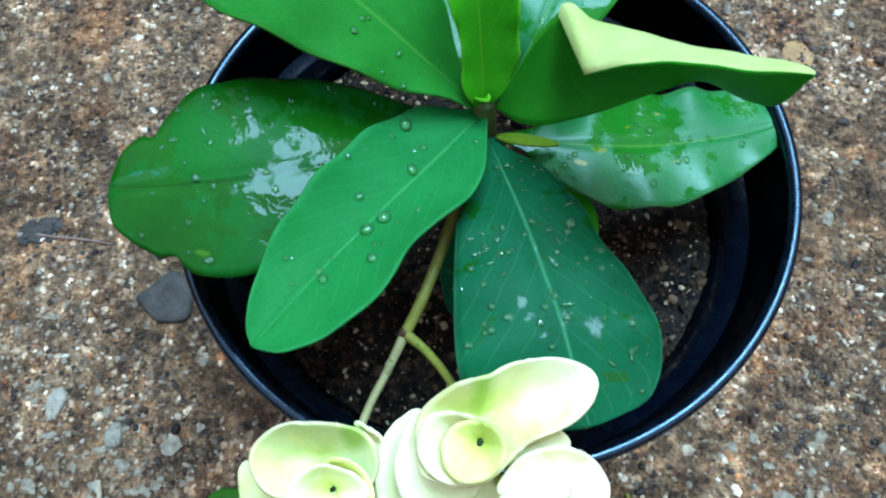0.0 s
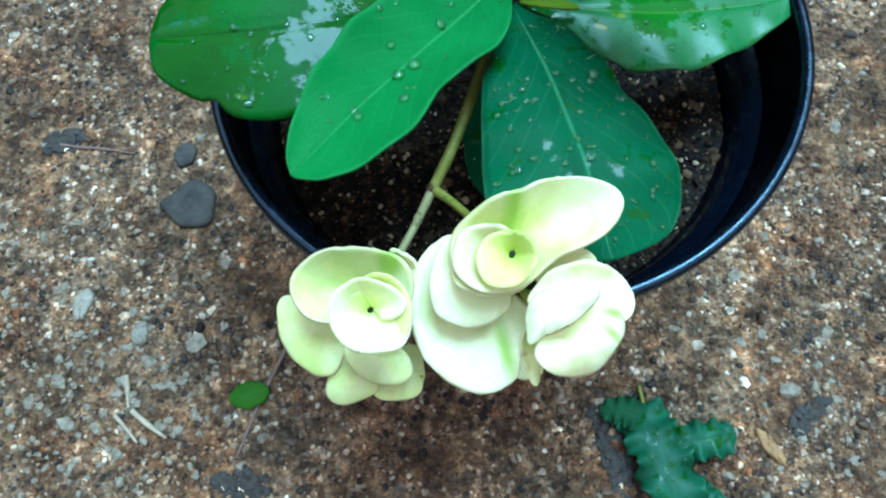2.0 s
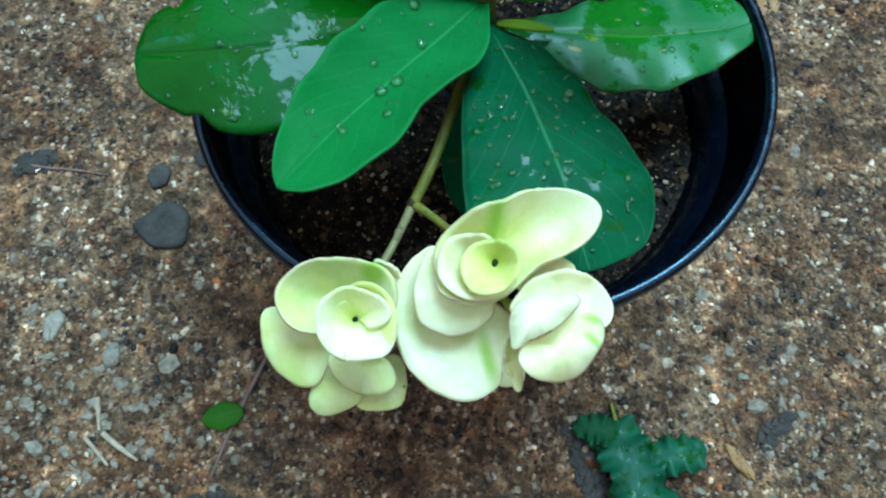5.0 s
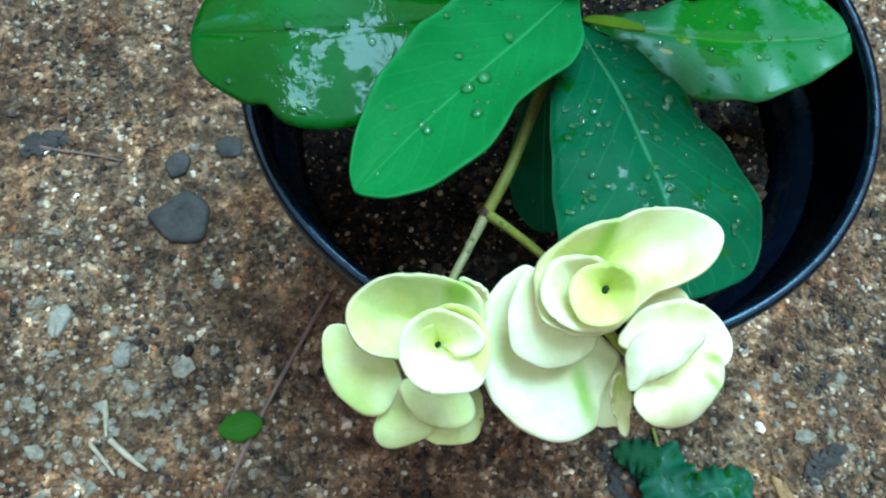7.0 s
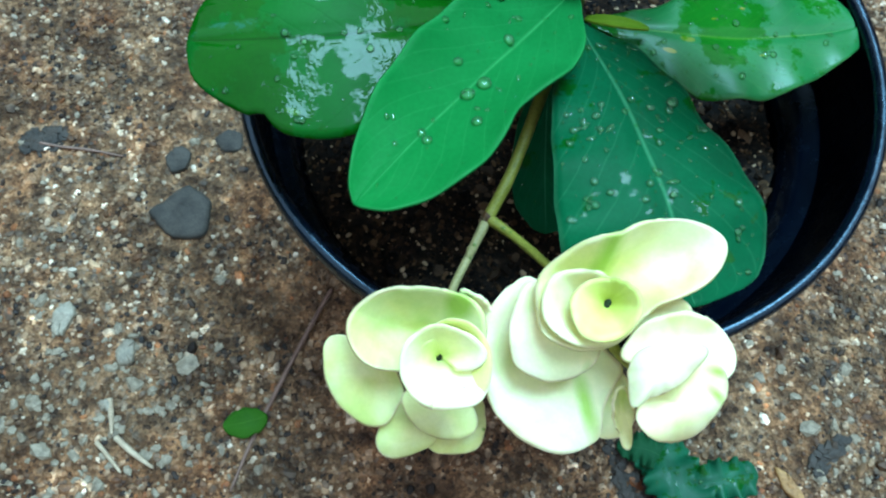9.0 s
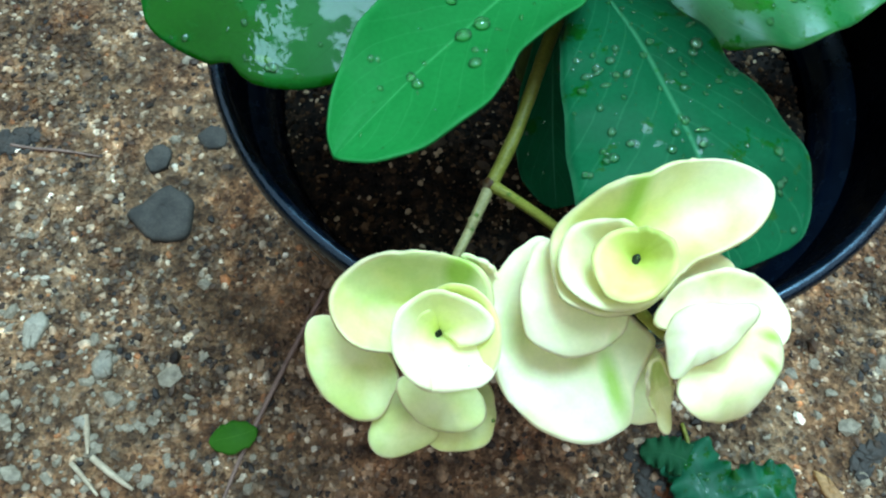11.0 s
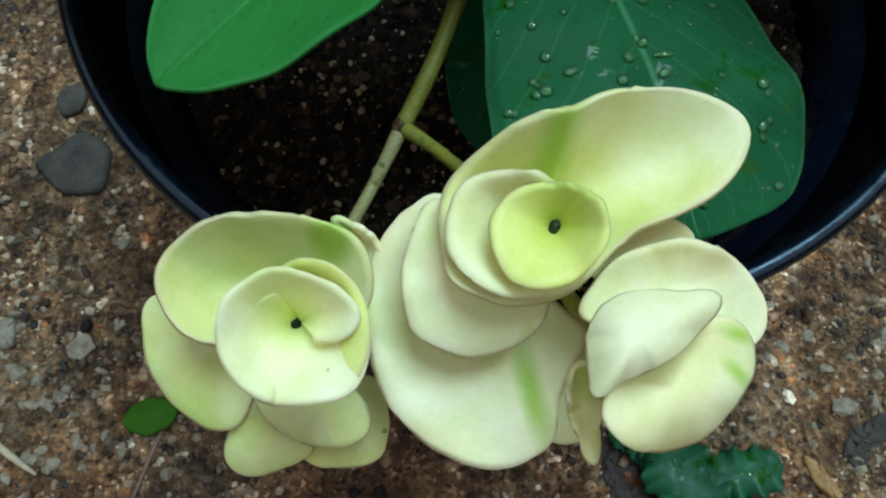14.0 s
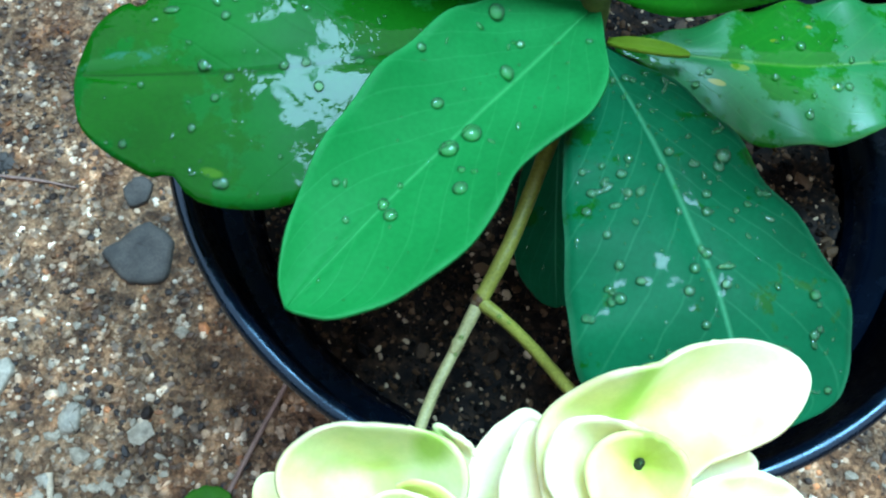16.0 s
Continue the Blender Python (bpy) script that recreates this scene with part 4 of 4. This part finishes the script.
flower("cream white flower with a yellow-green cupped heart", (-2.6, -70.6, 149.0), [
    ("flower", HEART, (-2.7, -70.7, 148.5), [3.2, 2.7, 2.6, 2.5, 2.4, 2.5, 2.6, 2.8, 3.3, 3.9, 4.9, 5.9, 6.8, 7.3, 7.6, 7.9, 7.9, 7.4, 6.7, 6.0, 5.4, 4.9, 4.3, 3.6], [156, 155, 154.5, 154, 153, 152.5, 153, 155], dict(power=0.75, lip=0.7, start=4)),
    ("bract", TINTED, (-4.9, -69.8, 145.5), [5.6, 4.4, 3.3, 2.7, 2.8, 3.4, 5.0, 7.6, 8.6, 9.3, 9.2, 8.8, 8.3, 8.1, 7.3, 6.5], [150, 152.5, 155, 153, 151, 150.5, 150.5, 150], dict(power=1.0, lip=0.9)),
    ("bract", OLIVE, (-2.4, -65.5, 142.5), [18.1, 20.6, 16.6, 11.1, 7.5, 5.2, 4.7, 4.6, 4.9, 5.6, 6.8, 8.6, 10.8, 12.2, 13.4, 14.8, 14.5, 13.3, 12.2, 10.7, 9.6, 9.3, 10.1, 13.6], [150, 154, 157, 156, 149, 148, 149, 148], dict(power=1.5, lip=[0.3, 0.6, 1.4, 2.4, 1.4, 0.4, 0.3, 0.2])),
    ("bract", CREAM, (-11.2, -74.6, 142.5), [8.3, 6.7, 5.9, 5.9, 7.2, 9.3, 7.7, 7.0, 6.8, 7.0, 7.2, 7.1, 7.3, 7.5, 8.2, 9.0], [142.5, 144, 144.5, 144, 142.5, 140.5, 139.5, 140.5], dict(power=2.0, lip=0.4)),
    ("bract", CREAM, (-10.5, -79.2, 133), [12.9, 10.8, 9.2, 9.1, 9.4, 10.1, 11.0, 12.4, 15.8, 15.6, 14.9, 13.9, 12.7, 11.9, 11.4, 11.2, 11.1, 11.2, 11.4, 11.8, 12.5, 13.5, 14.3, 14.5, 14.3, 12.2, 11.6, 12.0], [137.5, 140.5, 142, 139, 135, 132.5, 131.5, 134.5], dict(power=1.9, lip=[0.2, 0.4, 0.6, 1.2, 1.2, 0.6, 0.4, 0.3])),
    ("bract", OLIVE, (1.1, -84.9, 132.5), [2.6, 2.9, 3.8, 5.5, 5.9, 6.1, 5.2, 4.4, 4.1, 4.4, 5.3, 6.1, 5.7, 5.3, 3.5, 2.8], [135.5, 135.5, 135, 133.5, 132.5, 132.5, 133, 134.5], dict(power=1.6, lip=0.2)),
    ("bract", CREAM, (7.9, -70.3, 142.5), [5.4, 4.4, 3.7, 3.5, 3.7, 4.3, 5.7, 4.9, 5.0, 6.8, 6.0, 2.4, 1.9, 2.0, 2.6, 4.6], [143.5, 144.5, 144.5, 144.5, 143, 142.5, 142, 142.5], dict(power=1.5, lip=0.3)),
], eye=1.25)
flower("white flower bud with two broad rounded bracts", (1.6, -84.3, 147.0), [
    ("flower", WHITE, (2.6, -83.3, 155), [10.1, 7.0, 5.8, 5.0, 4.6, 4.3, 4.1, 3.9, 3.7, 3.6, 3.6, 3.8, 4.1, 4.7, 5.6, 3.5, 3.0, 2.8, 2.7, 2.9, 3.2, 3.9, 5.0, 6.9], [152.5, 152.8, 152.5, 152, 152, 152.5, 153, 153.2], dict(power=2.2, lip=0.0, start=26)),
    ("bract", CREAM, (11.1, -75.5, 143), [7.5, 6.2, 5.2, 4.5, 4.3, 4.3, 4.3, 4.7, 5.7, 7.5, 9.5, 11.5, 7.7, 6.6, 6.0, 6.0, 6.8, 8.5, 9.6, 8.9], [145.5, 147, 147, 147, 146, 145, 143.5, 144], dict(power=1.8, lip=[0.3, 0.5, 0.8, 0.6, 0.3, 0, 0, 0])),
    ("bract", CREAM, (7.9, -86.8, 148.5), [7.8, 9.6, 10.0, 8.5, 5.4, 3.8, 3.0, 2.8, 3.0, 3.9, 6.6, 7.9, 7.6, 6.7, 5.8, 5.3, 5.2, 5.4, 5.9, 6.6], [145, 148, 150.5, 151, 150.5, 148, 144, 143.5], dict(power=2.2, lip=0.4)),
    ("bract", OLIVE, (0.6, -87.4, 142), [5.9, 3.0, 2.2, 1.7, 1.4, 1.1, 1.0, 1.0, 1.3, 1.9, 3.6, 3.7, 2.9, 2.5, 2.2, 2.1, 2.2, 2.4, 2.9, 3.7], [141.5, 143, 145, 145.5, 145.5, 145, 144, 143], dict(power=2.4, lip=0.2, start=276)),
])


# ---- water on the leaves ----
def drop_mesh(list_of):
    """Low domes of water: (blade, u, v, radius in mm) each."""
    bm = bmesh.new()
    for blade, u, v, r in list_of:
        p, e = blade.at(u, v), 0.01
        du, dv = blade.at(min(u + e, 0.999), v) - p, blade.at(u, v + e if v < 0.9 else v - e) - p
        up = du.cross(dv).normalized()
        up = up if up.z > 0 else -up
        turn = up.to_track_quat("Z", "Y").to_matrix().to_4x4()
        run = 1.0 + (1.6 * random.random() if r < 0.6 and random.random() < 0.35 else 0.0)
        shape = Matrix.Diagonal((r * 0.001 * run, r * 0.001 * (0.8 + 0.3 * random.random()), r * 0.0006, 1))
        bmesh.ops.create_icosphere(bm, subdivisions=3 if r > 0.6 else 2, radius=1.0, matrix=Matrix.Translation(p + up * (0.0003 + r * 0.0002)) @ turn @ pose(0, 0, 0, 0, 0, 360 * random.random()) @ shape)
        cut = [q for q in bm.verts if q.index < 0 or not q.tag]
        bmesh.ops.delete(bm, geom=[q for q in cut if (q.co - p).dot(up) < 0.0001], context="VERTS")
        for q in bm.verts:
            q.tag = True
    for f in bm.faces:
        f.smooth = True
    return bm


random.seed(11)
bead_places = ((-2.9, -71.0, 150.4, 0.22), (-20.3, -87.9, 121.5, 0.3), (-21.0, -48.9, 114.6, 0.4), (-21.9, -51.6, 114.0, 0.33), (-15.1, -45.9, 117.0, 0.36), (-13.6, -47.0, 117.6, 0.3))
for x, y, z, r in bead_places:
    bm = bmesh.new()
    bmesh.ops.create_icosphere(bm, subdivisions=3, radius=r * 0.001, matrix=Matrix.Translation(mm((x, y, z))))
    smooth(tagged(part("dew_bead", bm, WATER), "tiny clear bead of water on the flower stem", "water drop", group="beads on the flowers"))
for u, v, r in ((0.552, -0.1, 1.15), (0.491, -0.16, 1.1), (0.621, -0.53, 0.85), (0.735, 0.01, 0.75), (0.748, -0.15, 0.75), (0.486, 0.37, 0.8), (0.581, -0.4, 0.5),
                (0.572, -0.55, 0.4), (0.766, 0.62, 0.45), (0.31, 0.12, 1.0), (0.211, 0.8, 1.1), (0.42, 0.9, 0.6), (0.106, -0.59, 0.5), (0.222, 0.29, 0.6), (0.808, 0.22, 0.4)):
    tagged(part("water_drop", drop_mesh([(blades[2], u, v, r * 1.3)]), WATER), "round clear water drop lying on a leaf", "water drop", group="drops on the matt leaf")
for u, v, r in ((0.392, 0.67, 1.2), (0.396, 0.33, 0.6), (0.469, 0.28, 0.7), (0.509, 0.19, 0.75), (0.496, -0.43, 0.6), (0.388, -0.61, 0.7), (0.509, -0.67, 0.7), (0.499, 0.89, 0.8), (0.653, -0.65, 0.9)):
    tagged(part("water_drop", drop_mesh([(blades[3], u, -v, r)]), WATER), "round clear water drop lying on a leaf", "water drop", group="drops on the deep green leaf")
for n_blade, many, most in ((0, 60, 0.9), (1, 110, 0.8), (2, 40, 0.5), (3, 260, 0.85), (4, 90, 0.9), (6, 30, 0.8), (7, 14, 0.7), (8, 10, 0.5)):
    some = [(blades[n_blade], 0.12 + 0.82 * random.random(), random.uniform(-0.92, 0.92), 0.16 + (most - 0.16) * random.random() ** 3) for _ in range(many)]
    tagged(part("fine_drops", drop_mesh(some), WATER), "scattered fine water drops on a wet leaf", "water", kind="stuff")


# ---- what lies on the ground ----
def flat_stone(name, rim, high, material, label, category="stone"):
    """A flat worn stone: rim as (x, y) in millimetres."""
    bm = bmesh.new()
    n = len(rim)
    ring = [Vector(curve_through(np.arange(n + 3) - 1.0, [rim[-1]] + list(rim) + [rim[0], rim[1]], k * n / 40)) + Vector((noise.noise(Vector((k * 0.9, rim[0][0], 0))), noise.noise(Vector((k * 0.9, rim[0][1], 9)))) ) * 1.1 for k in range(40)]
    closed = list(rim) + [rim[0]]
    chords = [Vector(closed[int(k * n / 40)]).lerp(Vector(closed[int(k * n / 40) + 1]), k * n / 40 % 1) for k in range(40)]
    ring = [a.lerp(b, 0.4) for a, b in zip(ring, chords)]
    c = sum(ring, Vector((0, 0))) / 40
    rows = []
    for q, z in ((1.0, -1.2), (1.02, 0.3), (0.97, 0.75), (0.86, 0.95), (0.6, 1.0), (0.3, 1.03)):
        row = []
        for p in ring:
            w = (c + (p - c) * q) * 0.001
            row.append(bm.verts.new((w.x, w.y, z * high * 0.001 + 0.0009 * noise.noise(Vector((w.x * 260, w.y * 260, z))))))
        rows.append(row)
    for a, b in zip(rows, rows[1:]):
        for j in range(40):
            bm.faces.new((a[j], a[(j + 1) % 40], b[(j + 1) % 40], b[j])).smooth = True
    bm.faces.new(rows[-1])
    return tagged(part(name, bm, material), label, category)


def clod(rim, many, label, seed):
    """A heap of dark crumbs, for dirt and for a gap's shade, inside a rim of (x, y) in millimetres."""
    dice = np.random.default_rng(seed)
    r = np.array(rim, float)
    c = r.mean(0)
    spots = []
    for _ in range(many):
        i = dice.integers(len(r))
        p = c + ((r[i] - c) * (1 - (w := dice.random())) + (r[(i + 1) % len(r)] - c) * w) * dice.random() ** 0.55 * 1.1
        size = 0.0006 + 0.0016 * dice.random() ** 1.6
        spots.append((p[0] * 0.001, p[1] * 0.001, ground_height(p[0] * 0.001, p[1] * 0.001) + 0.0003, size))
    v, f = pebbles(spots, 0.35, 0.6, dice)
    me = bpy.data.meshes.new("dirt_shade_clod")
    me.from_pydata(v.tolist(), [], f.tolist())
    me.materials.append(DARK_BIT)
    return tagged(new("dirt_shade_clod", me), label, "dirt")


flat_stone("flat_stone", [(-126, 1), (-117, -8), (-106, -7), (-105, 6), (-114, 12), (-121, 6)], 2.4, SLATE, "flat dark grey stone chip lying on the concrete", "stone")
flat_stone("flat_stone", [(-123, 23), (-120, 17), (-115, 19), (-114, 25), (-118, 28)], 1.6, SLATE, "small dark grey stone chip beside the pot", "stone")
flat_stone("flat_stone", [(-106, 31), (-102, 26), (-96, 27), (-96, 33), (-101, 35)], 1.5, SLATE, "small dark grey stone chip beside the pot", "stone")
clod([(-176, 27), (-170, 22), (-162, 25), (-160, 31), (-167, 34), (-174, 32)], 110, "dark damp clod of dirt on the concrete", 1)
flat_stone("pale_stone", [(99, 114), (98, 107), (104, 99), (109, 100), (108, 107), (104, 114)], 3.0, PALE_STONE, "whitish pebble lying behind the pot", "stone")
flat_stone("pale_stone", [(-153, -36), (-153, -43), (-149, -44), (-146, -36), (-149, -32)], 2.4, PALE_STONE, "greyish white stone chip in the grit", "stone")
flat_stone("pale_stone", [(-131, -49), (-129, -54), (-125, -53), (-125, -46), (-128, -45)], 2.4, PALE_STONE, "greyish white stone chip in the grit", "stone")
flat_stone("pale_stone", [(-134, -66), (-133, -69), (-130, -69), (-130, -65)], 2.2, PALE_STONE, "small white pebble in the grit", "stone")
flat_stone("dead_leaf", [(131, 106), (133, 98), (140, 97), (144, 104), (141, 112), (134, 112)], 1.0, ORANGE, "curled orange-brown dead leaf scrap", "dead leaf")
flat_stone("bark_chip", [(91, -85), (93, -92), (99, -98), (100, -95), (95, -87)], 1.4, ORANGE, "thin orange-brown bark chip", "bark chip")
clod([(103, -85), (106, -88), (113, -82), (118, -76), (115, -74), (108, -79)], 70, "black scrap of rotten leaf on the grit", 2)
clod([(-97, -101), (-92, -107), (-80, -108), (-76, -102), (-86, -98)], 110, "dark damp clod of dirt on the concrete", 3)
# Dark crumbs put in place of the shadow gap next to the weed.
clod([(34, -78), (37, -92), (43, -112), (50, -116), (48, -95), (42, -80)], 220, "dark crumbs standing in for the shadow gap beside the weed", 4)


def lying_twig(points, radius, material, label):
    return smooth(tagged(part("twig", tube([(x, y, z) for x, y, z in points], [radius] * (len(points) - 1) + [radius * 0.5], 7, 24), material), label, "twig"))


lying_twig([(-60, -26, 0.8), (-65, -36, 0.9), (-74, -56, 1.4), (-83, -77, 1.0), (-89, -94, 0.8)], 0.8, TWIG, "thin brown creeping twig on the concrete")
lying_twig([(-168, 27, 1.5), (-161, 26, 1.0), (-150, 25, 0.8), (-138, 23, 0.6)], 0.6, TWIG, "thin brown root strand on the concrete")
lying_twig([(-130.5, -65, 1.4), (-129.6, -69, 1.5), (-128.4, -76.5, 1.4)], 1.0, STRAW, "bleached pale wood splinter lying in the grit")
lying_twig([(-127, -77.5, 1.5), (-121, -82.2, 1.4), (-114, -87, 1.0)], 1.1, STRAW, "bleached pale wood splinter lying in the grit")
lying_twig([(-133, -79, 1.2), (-129, -83, 1.2), (-124, -88.5, 1.0)], 0.8, STRAW, "bleached pale wood splinter lying in the grit")

fallen = Blade((-79, -70, 2), (-85.5, -72.5, 4.2), (-93, -73.5, 2), [0.8, 2.0, 3.6, 3.8, 4.6, 5.0, 4.4, 4.4, 3.4, 2.2, 1.2, 0], [0.8, 2.2, 3.2, 4.3, 4.2, 4.9, 4.8, 3.8, 3.2, 2.0, 1.1, 0], -0.2, seed=31)
tagged(part("seedling_leaf", fallen.mesh(24, 5, 0.0004), [FRESH, UNDER_DEEP]), "small round green leaf on the creeping twig", "leaf")

weed = tagged(new("weed"), "lobed dark green weed growing flat on the ground", "weed")
weed.location = (0, 0, 0)
weed_blades = []
lobed = [1.0, 5.5, 8.0, 7.0, 9.5, 8.0, 10.0, 8.5, 7.5, 5.0, 3.0, 0]
for k, (foot, mid, tip, right, left) in enumerate((
    ((46, -77, 2), (55, -93, 8), (62, -122, 5), lobed, [1.0, 4.5, 8.0, 10.5, 9.5, 11.5, 10.0, 11.0, 9.0, 6.0, 3.0, 0]),
    ((56, -92, 4), (68, -90, 9), (82, -88, 7), [0.8, 3, 5, 6.5, 5.5, 7, 6, 7.2, 6.0, 4.5, 2.5, 0], [0.8, 3, 5, 7.0, 5.5, 7, 5.6, 6.6, 5.5, 4.0, 2.2, 0]),
    ((54, -84, 3), (46, -80, 6), (37, -79, 3), [0.8, 2.5, 4, 5, 5.5, 5.5, 5, 4.6, 4, 3, 1.8, 0], [0.8, 2.5, 4, 5, 5.5, 5.5, 5, 4.6, 4, 3, 1.8, 0]),
    ((62, -104, 4), (69, -108, 7), (76, -112, 4), [0.8, 3, 4, 5, 4.2, 5.2, 4.4, 5, 4, 3, 1.8, 0], [0.8, 3, 4, 5, 4.2, 5.2, 4.4, 5, 4, 3, 1.8, 0]),
)):
    blade = Blade(foot, mid, tip, right, left, -0.1, wave=0.0035, waves=5, teeth=0.09, seed=40 + k)
    weed_blades.append(blade)
    part("leaf", blade.mesh(66, 7, 0.0005), [WEED_GREEN if k != 2 else WEED_DARK, UNDER_DEEP], weed)
smooth(part("stem", tube([(52, -70, 0.5), (53, -80, 3), (55, -92, 5), (60, -104, 4)], [0.7, 0.8, 0.8, 0.6], 8, 24), STEM, weed))
some = [(weed_blades[k], random.uniform(0.2, 0.9), random.uniform(-0.8, 0.8), 0.25 + 0.5 * random.random() ** 2) for k in (0, 0, 0, 1, 1, 3) for _ in range(7)]
tagged(part("fine_drops", drop_mesh(some), WATER), "scattered fine water drops on the weed", "water", kind="stuff")
